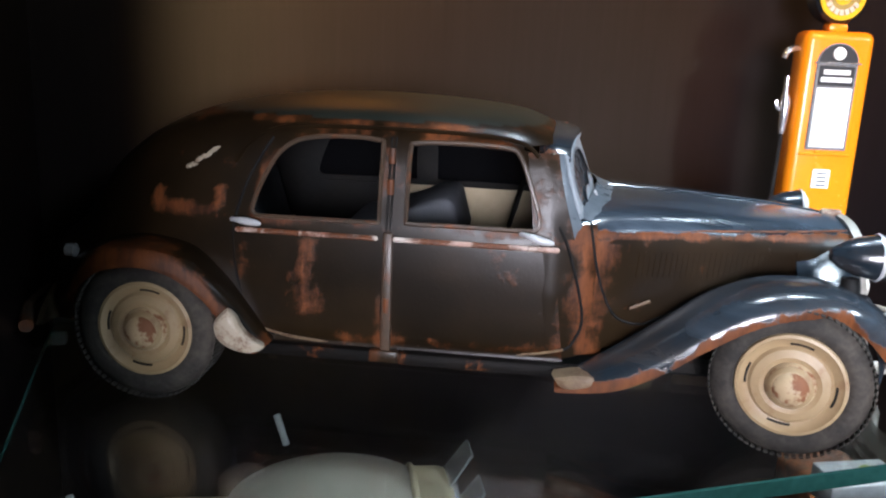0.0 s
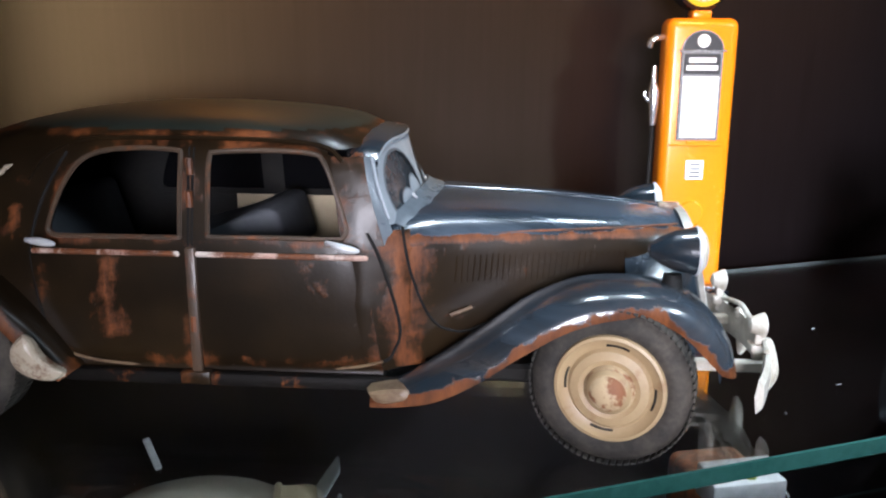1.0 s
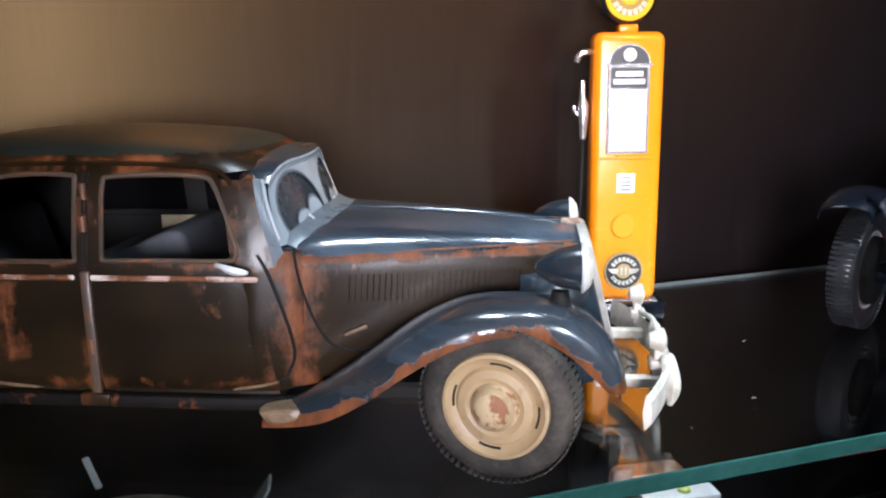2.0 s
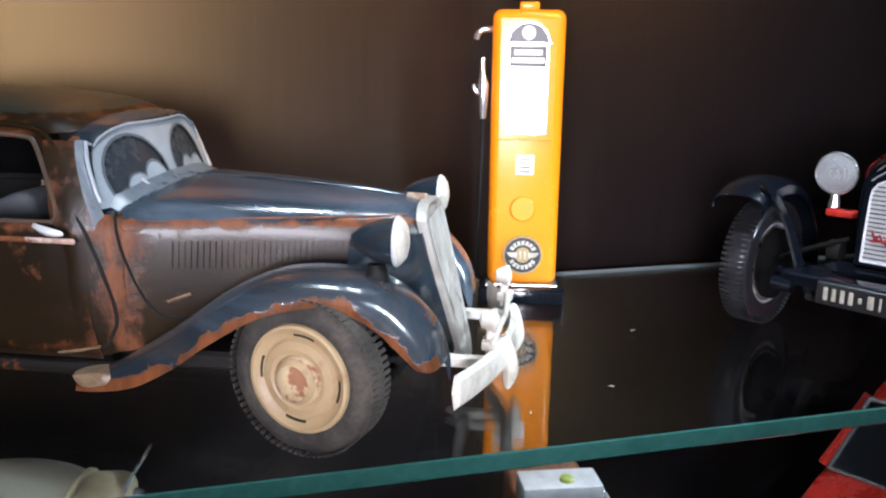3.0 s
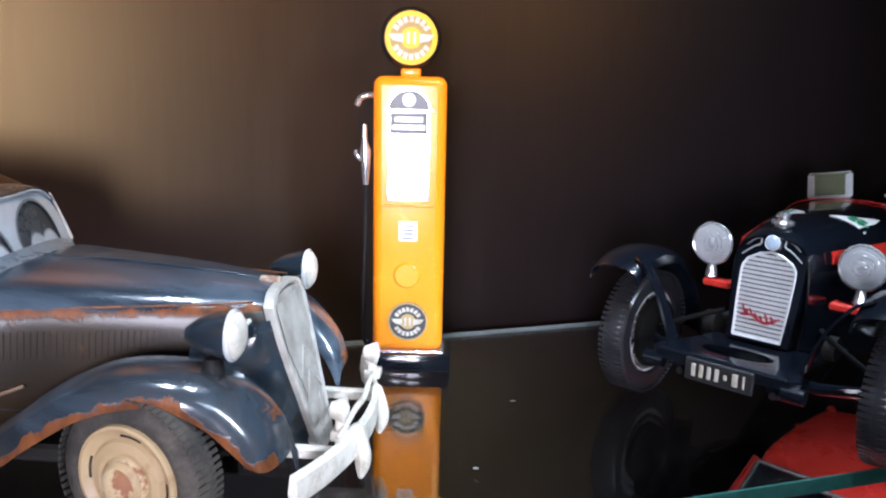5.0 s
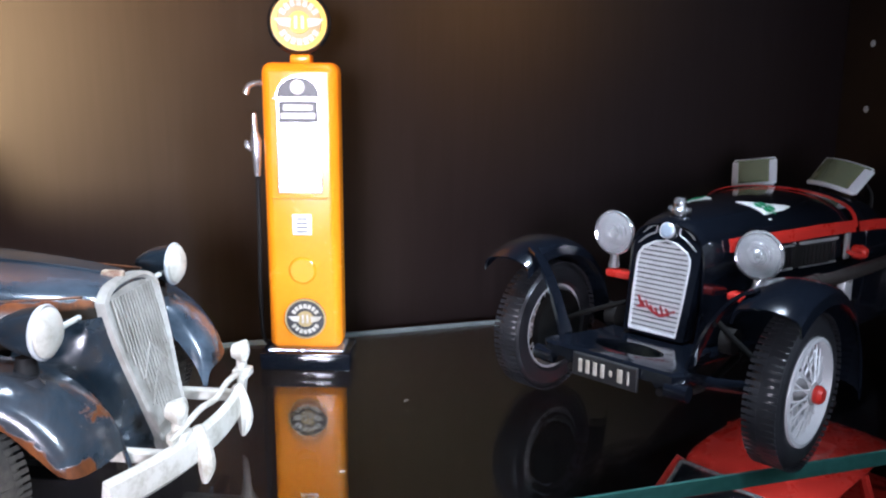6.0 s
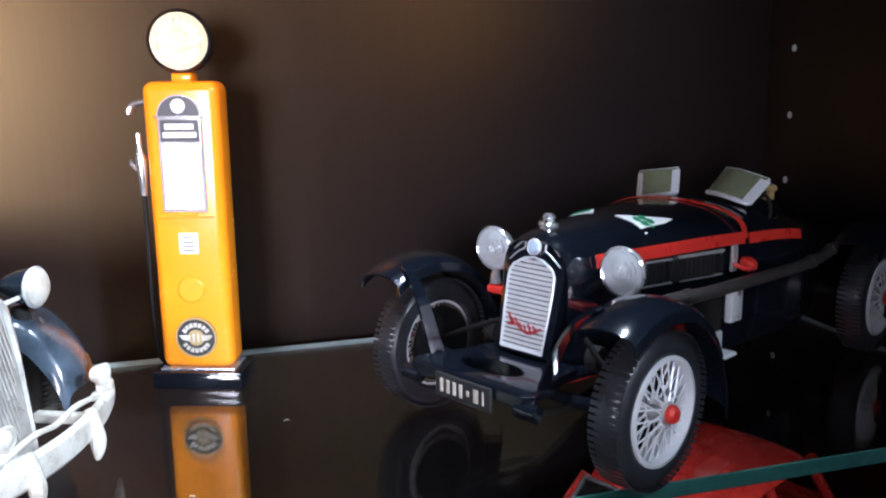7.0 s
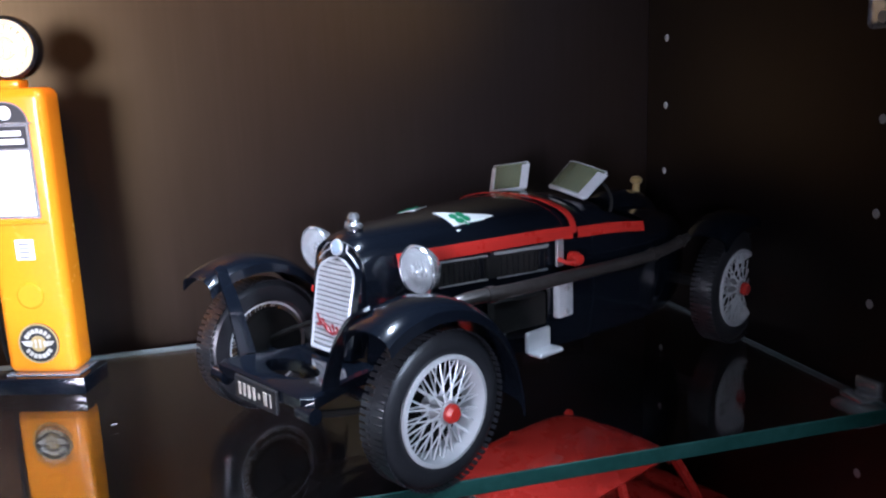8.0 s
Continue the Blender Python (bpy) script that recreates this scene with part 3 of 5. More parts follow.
        f.material_index = 1 if inside else 2 if c.z > 78.6 and c.x > -186 else 0
    part("body", hull, (BODY, MATT_BLACK, ROOF_SHEEN), car, smooth=40, wear=body_wear)
    # bonnet
    hs = [(-61.5, 35.6, 17, 57.0), (-58, 36.0, 17, 58.5), (-53, 35.2, 18, 59.4), (-46, 33.0, 20, 60.2), (-36, 29.8, 22, 60.0), (-22, 26.6, 24, 59.4), (-6, 23.3, 24, 58.4), (8, 20.2, 22, 57.2), (18, 17.0, 20, 55.8), (24, 14.4, 18, 54.2)]
    rings = []
    for x, w, zb, zt in spline(hs, 44):
        half = spline([(0, w * a, zb + (zt - zb) * b) for a, b in ((0.97, 0), (1.0, 0.25), (1.0, 0.6), (0.985, 0.76), (0.93, 0.855), (0.80, 0.925), (0.55, 0.97), (0.25, 0.995), (0, 1.0))], 48)
        rings.append([(x, -y, z) for _, y, z in half] + [(x, y, z) for _, y, z in half[-2::-1]])
    def bonnet_wear(x, y, z):
        return min(1.0, 0.9 * math.exp(-(((z - 51.7) / 1.4) ** 2)) * (abs(y) > 10) + 0.75 * math.exp(-(((x + 48) / 5) ** 2)) * (z < 50) + 0.25 * (x < -34) * (26 < z < 50) - 0.5 * (z > 54))

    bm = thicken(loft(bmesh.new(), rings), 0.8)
    # bluish top over brown sides: the cool top reflection is partly in the colour
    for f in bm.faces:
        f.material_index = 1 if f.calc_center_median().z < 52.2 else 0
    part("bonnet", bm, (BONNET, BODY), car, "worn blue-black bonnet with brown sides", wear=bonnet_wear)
    # front wings
    top = spline([(-58, 14.8), (-50, 18.0), (-42, 22.6), (-31, 30.0), (-19, 38.4), (-7, 43.4), (6, 44.2), (16, 42.4), (24, 37.6), (30.5, 29.5), (33, 21.0)], 48)
    arch = spline([(-58, 12.0), (-50, 12.8), (-41, 15.0), (-31, 20.4), (-22, 26.8), (-10, 34.0), (1, 37.2), (10, 36.9), (17.5, 32.6), (23, 27.2), (27.5, 22.4)], 48)
    rings = []
    for i, ((tx, tz), (ax, az)) in enumerate(zip([(a, b) for a, b in top], [(a, b) for a, b in arch])):
        s = i / 47
        inner = 26 + 8 * max(0.0, 1 - s * 2.4) - 8 * max(0.0, s - 0.45)
        outer = 45.5 + 2.8 * math.sin(math.pi * min(1, s * 1.25)) - 9 * max(0.0, s - 0.72) * 1.0
        crown = inner + 0.55 * (outer - inner)
        low = tz - (3 + 9 * max(0.0, s - 0.3))
        rings.append([(x, -y, z) for x, y, z in spline([(tx, inner, low), (tx, inner + 0.25 * (crown - inner), tz - 1.0), (tx, crown, tz), (tx * 0.75 + ax * 0.25, crown + 0.72 * (outer - crown), tz * 0.8 + az * 0.2), (tx * 0.4 + ax * 0.6, outer, tz * 0.4 + az * 0.6), (ax, outer + 0.3, az)], 18)])
    wing = thicken(loft(bmesh.new(), rings), 0.8)
    far = mirrored(wing)
    ex, ez = [a for a, b in arch], [b for a, b in arch]

    def wing_wear(x, y, z):
        edge = max(0.0, min(1.0, 1.35 - (z - float(np.interp(x, ex, ez))) / 3.8)) * (1 if abs(y) > 38 else 0.4)
        return max(edge, 0.2 * min(1.0, max(0.0, (x - 19) / 8)))

    part("front_wing", wing, FENDER, car, "blue-black front wing with rusty edge", wear=wing_wear)
    bmesh.ops.translate(far, vec=(0, 2.4, 0), verts=far.verts)
    # far wing in the paler copy, for dust and the front light on it
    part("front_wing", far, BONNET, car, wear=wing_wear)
    # rear wings
    rt = spline([(-207, 15, 27), (-202, 26, 34), (-193, 36.5, 39), (-182, 43, 43), (-170, 44.6, 45), (-158, 42.5, 44.4), (-149, 35, 43), (-142, 26, 41), (-136, 17, 39.5)], 40)
    ra = spline([(-196, 16), (-194, 23), (-189, 30), (-181, 36.0), (-170, 38.4), (-161, 36.5), (-153, 30.5), (-147, 22), (-140, 14.5)], 40)
    rings = []
    for (tx, tz, ty), (ax, az) in zip(rt, ra):
        out = ty + 3.5
        rings.append([(x, -y, z) for x, y, z in spline([(tx, 30, tz * 0.97), (tx, 36, tz), (tx * 0.8 + ax * 0.2, 0.6 * ty + 0.4 * out, tz * 0.85 + az * 0.15), (tx * 0.3 + ax * 0.7, out, tz * 0.3 + az * 0.7), (ax, out + 0.2, az)], 14)])
    wing = thicken(loft(bmesh.new(), rings), 0.8)
    far = mirrored(wing)
    rx, rz = [a for a, b in ra], [b for a, b in ra]

    def rear_wear(x, y, z):
        return max(0.0, min(1.0, 1.6 - (z - float(np.interp(x, rx, rz))) / 5.0)) * (1.15 if abs(y) > 38 else 0.3)

    part("rear_wing", wing, BODY, car, "rear wing with orange rust along the arch", wear=rear_wear)
    part("rear_wing", far, BODY, car, wear=rear_wear)
    for sgn in (-1, 1):
        shield = rnd([(-145.5, 30.0), (-149.5, 25.5), (-149, 20.5), (-145, 17.0), (-139, 15.6), (-134.5, 17.8), (-137.5, 20.0), (-141, 23.5), (-143.4, 28.0)], 36)
        cx, cz = -143.0, 21.5
        part("stone_guard", loft(bmesh.new(), [[(cx + (x - cx) * k, sgn * (yy - 0.18 * (x + 150) * 0.6), cz + (z - cz) * k) for x, z in (shield if sgn > 0 else shield[::-1])] for k, yy in ((0.8, 46.5), (0.88, 48.0), (0.8, 49.0), (0.5, 49.8))], True, True), GUARD, car, "bare metal stone guard")
        tip = rnd([(-60, 16.4), (-57.5, 13.2), (-52, 12.6), (-45, 14.4), (-47, 17.6), (-53, 17.8)], 24)
        part("wing_tip", loft(bmesh.new(), [[(-53 + (x + 53) * k, sgn * yy, 15.3 + (z - 15.3) * k) for x, z in (tip if sgn > 0 else tip[::-1])] for k, yy in ((0.75, 40), (0.85, 43.5), (0.75, 46.2), (0.45, 47.0))], True, True), TAN, car, "tarnished tan metal wing tip")
        part("sill", boxed(-140, -50, sgn * 38.0 - 1.6, sgn * 38.0 + 1.6, 13.2, 17.0, 1.2, 2), DARK_SILL, car)
    # wheels
    for x in (0.0, -169.4):
        for sgn in (-1, 1):
            tyre, blocks = wheel_mesh(*((19.7, 13.5, 9.0, 72) if x == 0 else (20.0, 13.4, 10.5, 72)))
            wheel = part("wheel", tyre, RUBBER, car, "dusty black tyre")
            part("tread", blocks, RUBBER, wheel, kind="stuff")
            wheel.matrix_basis = pose((x + 1.5 * (x == 0)) * MM, sgn * (43.2 if x == 0 else 40.6) * MM, 0.0199 if x == 0 else 0.0203, 0, 0, -15 if x == 0 else 0) @ pose(0, 0, 0, 0, 0 if sgn < 0 else 40, 0 if sgn < 0 else 180)
            disc = revolved([(13.7, 3.3), (13.3, 4.9), (12.5, 5.1), (11.7, 4.2), (10.2, 3.7), (9.4, 4.6), (7.4, 5.0), (6.7, 4.6), (5.7, 4.5), (5.5, 6.3), (4.6, 7.3), (2.5, 7.9), (0, 8.0)], 48, TO_Y)
            rim = part("rim", disc, CREAM, wheel, "cream painted pressed wheel")
            for k in range(4):
                a = radians(90 * k + 8)
                part("slot", tubed([(10.9 * math.sin(a + d), -3.6, 10.9 * math.cos(a + d)) for d in np.linspace(-0.26, 0.26, 7)], 0.5, 6), MATT_BLACK, rim)
            part("hub_cap", revolved([(4.6, 6.6), (4.3, 7.6), (3.2, 8.6), (1.6, 9.1), (0, 9.2)], 28, TO_Y), HUB, rim, "rust-stained cream hub cap")
            part("hub_ring", revolved([(6.2, 4.4), (6.0, 5.4), (5.2, 6.4), (4.6, 6.7)], 32, TO_Y), HUB, rim)
    # grille
    shape = [(-14.0, 52.0), (-14.4, 47), (-13.4, 38), (-11, 27), (-8.5, 16), (-6, 10.5), (0, 9.3)]
    outline = rnd(shape + [(-y, z) for y, z in shape[-2::-1]] + [(9, 54.8), (0, 55.6), (-9, 54.8)], 60)
    lean = lambda z: 35.2 - (z - 9.3) * 0.245  # noqa: E731
    bm = loft(bmesh.new(), [[(lean(z) - 2.5, y, z) for y, z in outline], [(lean(z), y, z) for y, z in outline], [(lean(z) + 0.4, y * 0.93, 31 + (z - 31) * 0.965) for y, z in outline], [(lean(z) - 0.3, y * 0.86, 31 + (z - 31) * 0.93) for y, z in outline]], True, True)
    grille = part("grille", bm, GRILLE, car, "pale cream radiator grille")
    for k in range(-7, 8):
        y = k * 1.5
        z0 = 11.5 + abs(y) * 2.6
        if z0 < 50:
            part("grille_bar", tubed([(lean(z0) + 0.1, y, z0), (lean(52) + 0.1, y * 1.0, 52)], 0.30, 6), GRILLE, grille)
    for zc in (24, 31):
        for sgn in (-1, 1):
            part("chevron", tubed([(lean(zc + 7) + 0.3, 0, zc + 7), (lean(zc) + 0.3, sgn * 7.0, zc)], 0.25, 6), GRILLE, grille)
    for sgn in (-1, 1):
        rows = []
        for z in np.linspace(13, 49, 16):
            g = float(np.interp(z, [9.3, 16, 27, 38, 47, 52], [2, 8.3, 10.8, 13.2, 14.2, 13.8]))
            rows.append([(lean(z) - 1.2, sgn * g, z), (lean(z) - 4.0, sgn * (g + 3.4), z), (lean(z) - 9.0, sgn * (g + float(np.interp(z, [13, 38, 49], [7.5, 7.5, 3.0]))), z), (6.0, sgn * float(np.interp(z, [13, 38, 46], [26.5, 26.5, 20.0])), z)])
        part("front_valance", thicken(loft(bmesh.new(), [spline(r, 14) for r in rows]), 0.6), FENDER, car)
    # headlamps
    for sgn in (-1, 1):
        seat = pose(19.8, sgn * 33.5, 51.0) @ Matrix.Scale(0.89, 4) @ TO_X
        hl = part("headlamp", revolved([(0, -11.6), (1.8, -10.9), (3.9, -8), (5.5, -4.2), (6.4, 0), (6.7, 1.5), (6.4, 2.2), (5.6, 2.0)], 32, seat), FENDER, car, "black bullet headlamp with pale lens")
        part("lens", revolved([(6.5, 1.6), (6.1, 2.9), (4.6, 4.0), (2.4, 4.6), (0, 4.8)], 32, seat), PEARL, hl, "pale dirty lens")
        part("lamp_post", tubed([(16, sgn * 33, 45), (16, sgn * 33.5, 38)], [2.2, 3.2], 12), MATT_BLACK, hl)
        part("lamp_rim", revolved([(6.8, 1.2), (7.0, 1.8), (6.6, 2.4), (6.3, 1.9)], 36, seat), SILVER, hl, "bright lamp rim")
        part("lamp_foot", revolved([(4.4, -3), (4.0, 0.2), (2.6, 1.8), (0, 2.2)], 20, pose(17.5, sgn * 35.5, 39.4)), FENDER, hl)
    part("lamp_bar", tubed([(19, -32, 49.0), (19, 32, 49.0)], 0.7, 8), TRIM, car)
    # bumpers
    curve = [(46.5 - 10.0 * (y / 42.0) ** 2, y) for y in np.linspace(-42, 42, 32)]
    bm = loft(bmesh.new(), [[(x, y, 12.4), (x + 1.4, y, 13.8), (x + 1.7, y, 16.8), (x + 1.4, y, 19.8), (x, y, 21.2), (x - 0.6, y, 16.8)] for x, y in curve], True, True)
    bumper = part("front_bumper", bm, PEARL, car, "dull white curved bumper")
    for sgn in (-1, 1):
        part("overrider", tubed(spline([(47.2, sgn * 14, 7.2), (47.9, sgn * 14, 12), (47.4, sgn * 14, 17), (45.8, sgn * 14, 22)], 12), [0.6, 1.1, 1.6, 2.0, 2.2, 2.2, 2.1, 2.0, 1.9, 1.9, 1.8, 1.2], 10), PEARL, bumper)
        part("bumper_arm", boxed(26, 45, sgn * 20 - 1.4, sgn * 20 + 1.4, 15.0, 18.0, 0.4, 1), PEARL, bumper)
        yl = -17.5 if sgn < 0 else 27.0
        part("fog_lamp", revolved([(0, -3.6), (2.0, -2.8), (3.2, 0), (3.4, 0.9), (2.8, 1.2), (2.4, 0.9), (1.4, 1.7), (0, 1.9)], 24, pose(43.2, yl, 27.2) @ TO_X), PEARL, bumper, "small cream fog lamp")
        part("fog_lamp_post", boxed(41.6, 44.0, yl - 1.5, yl + 1.5, 17.5, 25.4, 0.5, 2), PEARL, bumper)
        part("fog_lamp_foot", boxed(40.6, 45.4, yl - 2.6, yl + 2.6, 19.6, 22.2, 0.5, 2), PEARL, bumper)
    part("cross_bar", tubed(spline([(43.5, -24, 22), (45, -10, 24.5), (45.3, 0, 23.5), (45, 10, 24.5), (43.5, 24, 22)], 24), 0.8, 8), PEARL, bumper)
    part("rear_bumper", tubed(spline([(-206, -42, 17), (-214, -26, 18), (-217, 0, 18), (-214, 26, 18), (-206, 42, 17)], 24), 2.0, 10), RIM, car)
    part("number_plate_bracket", boxed(-217, -214, -12, 12, 20, 28, 0.6, 1), MATT_BLACK, car)
    for sgn in (-1, 1):
        part("tail_lamp", revolved([(0, -2), (1.9, -1), (1.9, 1.5), (0, 2.2)], 16, pose(-193, sgn * 38, 39) @ TO_X @ pose(0, 0, 0, 180)), CHROME, car)
    def cowl_wear(x, y, z):
        return min(1.0, 1.0 * math.exp(-(((x + 51 + 0.15 * (z - 35)) / 4.8) ** 2)) + 0.35 * math.exp(-(((z - 50) / 2.5) ** 2)))

    # door trim: belt strip, handles, hinges, door gaps
    for sgn in (-1, 1):
        for x0, x1 in ((-146, -107), (-103, -59)):
            part("belt_strip", boxed(x0, x1, sgn * 38.4 - 0.55, sgn * 38.4 + 0.55, 47.6, 49.0, 0.45, 1), STRIP, car, "rusty red belt strip")
        for x, dz in ((-147.0, 0.0), (-69.5, 0.9)):
            part("door_handle", tubed(spline([(x, sgn * 38.2, 51 + dz), (x + 1.5, sgn * 40.2, 51.4 + dz), (x + 5, sgn * 40.8, 51.2), (x + 8.8, sgn * 40.6, 50.6)], 10), [0.5, 0.7, 0.6, 0.6, 0.8, 1.0, 1.1, 1.0, 0.8, 0.4], 8), SILVER, car, "bright worn door handle")
        gap_f = spline([(-103.6, 74.5), (-103.8, 50), (-103.9, 19.0), (-80, 18.2), (-58, 19.5), (-53.0, 23.5), (-51.8, 31), (-56.5, 48), (-61.5, 58), (-68, 74)], 60)
        gap_r = spline([(-104.8, 74.5), (-104.8, 50), (-104.9, 19), (-125, 17.8), (-138.5, 19.5), (-144, 27), (-146.6, 40), (-146.6, 50), (-143, 62), (-137, 73)], 60)
        for g in (gap_f[:next(i for i, p in enumerate(gap_f) if p[0] > -66 and p[1] > 54.5)], gap_r):
            part("door_gap", tubed([(x, sgn * (max(cowl_y(x, z) + 0.2, bonnet_y(x, z) - 0.1) if x > -66 else side_y(x, z) - 0.1), z) for x, z in g], 0.46, 6), MATT_BLACK, car)
        # tan lip draws the light line along the door bottoms
        line = [(x, 17.0 + 5.0 * abs((x + 98) / 46) ** 4) for x in np.linspace(-142, -56, 40)]
        part("door_lip", tubed([(x, sgn * (side_y(x, z) + 0.5), z) for x, z in line], 0.42, 6), TAN, car, "tan lip along the door bottoms, its highlight in the colour")
        part("pillar_foot", boxed(-108.5, -100.5, sgn * 38.6 - 1.4, sgn * 38.6 + 1.4, 13.9, 17.2, 0.5, 2), BODY, car, wear=lambda x, y, z: 0.4)
        rows = [[(x, sgn * (cowl_y(x, z) + 0.1), z) for z in np.linspace(18.5, 54.5, 26)] for x in np.linspace(-66, -45.5, 16)]
        part("cowl_panel", thicken(loft(bmesh.new(), rows), 0.4), BODY, car, "rusty cowl panel", wear=cowl_wear)
        part("pillar", boxed(-105.6, -102.9, sgn * 38.2 - 0.9, sgn * 38.2 + 0.9, 14.5, 50, 0.6, 2), RIM, car)
        part("drip_rail", tubed([(x, sgn * (side_y(x, z) + 0.2), z) for x, z in spline([(-147, 66), (-143, 71.5), (-137, 75.0), (-128, 76.4), (-104, 76.8), (-80, 76.2), (-70, 74.6), (-66, 71.5)], 40)], 0.6, 6), BODY, car)
        for ring in (win_f, win_r):
            loop = [(x, sgn * (side_y(x, z) + 0.15), z) for x, z in rnd(ring, 56)]
            part("window_rim", tubed(loop + loop[:1], 0.65, 6), RIM, car, "thin brown window rim")
        for zz in (30, 62, 70):
            part("hinge", tubed([(-104.3, sgn * (side_y(-104, zz) + 0.7), zz - 2), (-104.3, sgn * (side_y(-104, zz) + 0.7), zz + 2)], 0.9, 8), RUST, car)
        rows = []
        for z in np.linspace(50, 72.6, 16):
            back = -59 + 0.3 - 9.0 * ((z - 15) / 66 - 0.35)
            w = screen_half(z)
            a, b = Vector((back - 1.5, sgn * side_y(-59, z), z)), Vector((screen_x(w, z) + 0.1, sgn * (w + 0.1), z))
            c = Vector((back - 5.5, sgn * (side_y(-63, z) + 0.35), z))
            rows.append([tuple(c), tuple(a + Vector((0.0, sgn * 0.45, 0))), tuple(a.lerp(b, 0.2) + Vector((0.5, sgn * 0.6, 0))), tuple(a.lerp(b, 0.6) + Vector((0.8, sgn * 0.7, 0))), tuple(a.lerp(b, 0.82) + Vector((0.5, sgn * 0.4, 0))), tuple(b)])
        part("screen_pillar", thicken(loft(bmesh.new(), [r[:4] for r in rows]), 0.5), BODY, car, "worn brown screen pillar", wear=lambda x, y, z: 0.45)
        part("pillar_edge", thicken(loft(bmesh.new(), [r[3:] for r in rows]), 0.5), SCUTTLE, car, "dusty blue-grey pillar edge")
    for x0, z0, x1, z1 in ((-158.5, 65.2, -154.0, 67.2), (-155.5, 66.6, -151.5, 69.6), (-161.0, 63.4, -157.5, 64.6)):
        part("paint_scrape", tubed([(x, -side_y(x, z) + 0.1, z) for x, z in spline([(x0, z0), ((x0 + x1) / 2, (z0 + z1) / 2 + 0.5), (x1, z1)], 8)], [0.1, 0.5, 0.7, 0.45, 0.75, 0.5, 0.35, 0.1], 6), GUARD, car, "pale smeared streak on the rear quarter")
    # far panes are added: dark glass stands in for the shadowed wall behind
    for sgn, ring, name in ((1, win_f, "window_pane"), (1, win_r, "window_pane")):
        pane = rnd(ring, 40)
        rows = [[(x, sgn * (side_y(x, z) - d), z) for x, z in (pane if sgn > 0 else pane[::-1])] for d in (1.5, 0.9)]
        part(name, loft(bmesh.new(), rows, True, True), SHADE_GLASS, car, "added dark pane for the shade behind the far window")
    # windscreen with two wiped arcs
    bm = bmesh.new()
    rows, cols = 110, 260
    grid = []
    for k in np.linspace(0, 1, rows):
        ys = np.linspace(-1, 1, cols) * screen_half(55.8 + 19.8 * k)
        grid.append([bm.verts.new((screen_x(y, z), y, z)) for y, z in ((y, 55.8 + (screen_top(y) - 55.8) * k) for y in ys)])
    for i in range(rows - 1):
        for j in range(cols - 1):
            _, y, z = grid[i][j].co
            wiped = min(((y - c) / 12.4) ** 2 + ((z - h) / 11.2) ** 2 for c, h in ((-17.0, 61.8), (11.5, 62.2)))
            mound = min(((y - c) / w) ** 2 + ((z - 58.0) / h) ** 2 for c, w, h in ((-11.0, 5.6, 7.6), (-18.5, 5.2, 5.0), (8.0, 5.6, 6.8), (15.5, 6.4, 6.2)))
            dust = wiped > 1 or mound < 0.8 or z < 57.8
            if dust or wiped > 0.86 or mound < 1:
                bm.faces.new((grid[i][j], grid[i][j + 1], grid[i + 1][j + 1], grid[i + 1][j])).material_index = 0 if dust else 1
    part("windscreen", bm, (DUST, HAZE), car, "dusty windscreen wiped in two arcs")
    pane = [[(screen_x(y, z) - 1.0, y, z) for y, z in ((y, min(z, screen_top(y) - 0.4)) for y in np.linspace(-1, 1, 24) * (screen_half(z) - 0.4))] for z in (56.5, 62, 67, 71, 75)]
    part("screen_glass", thicken(loft(bmesh.new(), pane), 0.4), FILM, car, "dark dusty windscreen glass")
    edge = [(-screen_half(z) * 0.985, z) for z in np.linspace(57.5, 72, 8)] + [(y, screen_top(y) - 0.2) for y in np.linspace(-28.6, 28.6, 22)] + [(screen_half(z) * 0.985, z) for z in np.linspace(72, 57.5, 8)]
    part("windscreen_frame", tubed([(screen_x(y, z) + 0.3, y, z) for y, z in edge], 0.55, 8), DUST, car)
    rows = []
    for y in np.linspace(-29.6, 29.6, 40):
        z1, z0 = screen_top(y), roof_edge(y)
        x1 = screen_x(y, z1)
        rows.append([(-66, y, z0 - 1.0), (-62.5, y, z0 + 0.5), (x1 - 1.8, y, z1 + 1.4), (x1 + 0.6, y, z1 + 0.9), (x1 + 0.4, y, z1 - 0.2)])
    part("roof_lip", thicken(loft(bmesh.new(), [spline(r, 10) for r in rows]), 0.4), FENDER, car, "dark roof lip over the windscreen", wear=lambda x, y, z: 0.2)
    rows = []
    for y in np.linspace(-31.0, 31.0, 40):
        x0, row = screen_x(y, 58.6), []
        for t in np.linspace(0, 1, 9):
            x = x0 + 0.1 + 7.5 * t
            row.append((x, y, bonnet_surface(x, y) + 0.3 - 0.5 * t + 2.0 * (1 - t) ** 3))
        rows.append(row)
    part("scuttle", thicken(loft(bmesh.new(), rows), 0.3), SCUTTLE, car, "dust-streaked scuttle below the windscreen")
    for y in (-15, 13):
        part("wiper", tubed([(screen_x(y, 57.5) + 1.2, y, 57.5), (screen_x(y, 61.5) + 0.9, y - 5, 61.5)], 0.4, 6), SILVER, car)
    # inside
    part("cabin_floor", boxed(-190, -58, -34, 34, 16.6, 18.5), MATT_BLACK, car)
    for x in (-98, -150):
        seat = part("seat_cushion", boxed(x, x + 24, -31, 31, 18.5, 36, 4, 3), SEAT, car, "grey cloth bench seat")
        if x < -100:
            part("seat_back", boxed(-4, 4, -31, 31, 0, 33, 3.5, 3, pose(x, 0, 25, 0, -16)), SEAT, seat)
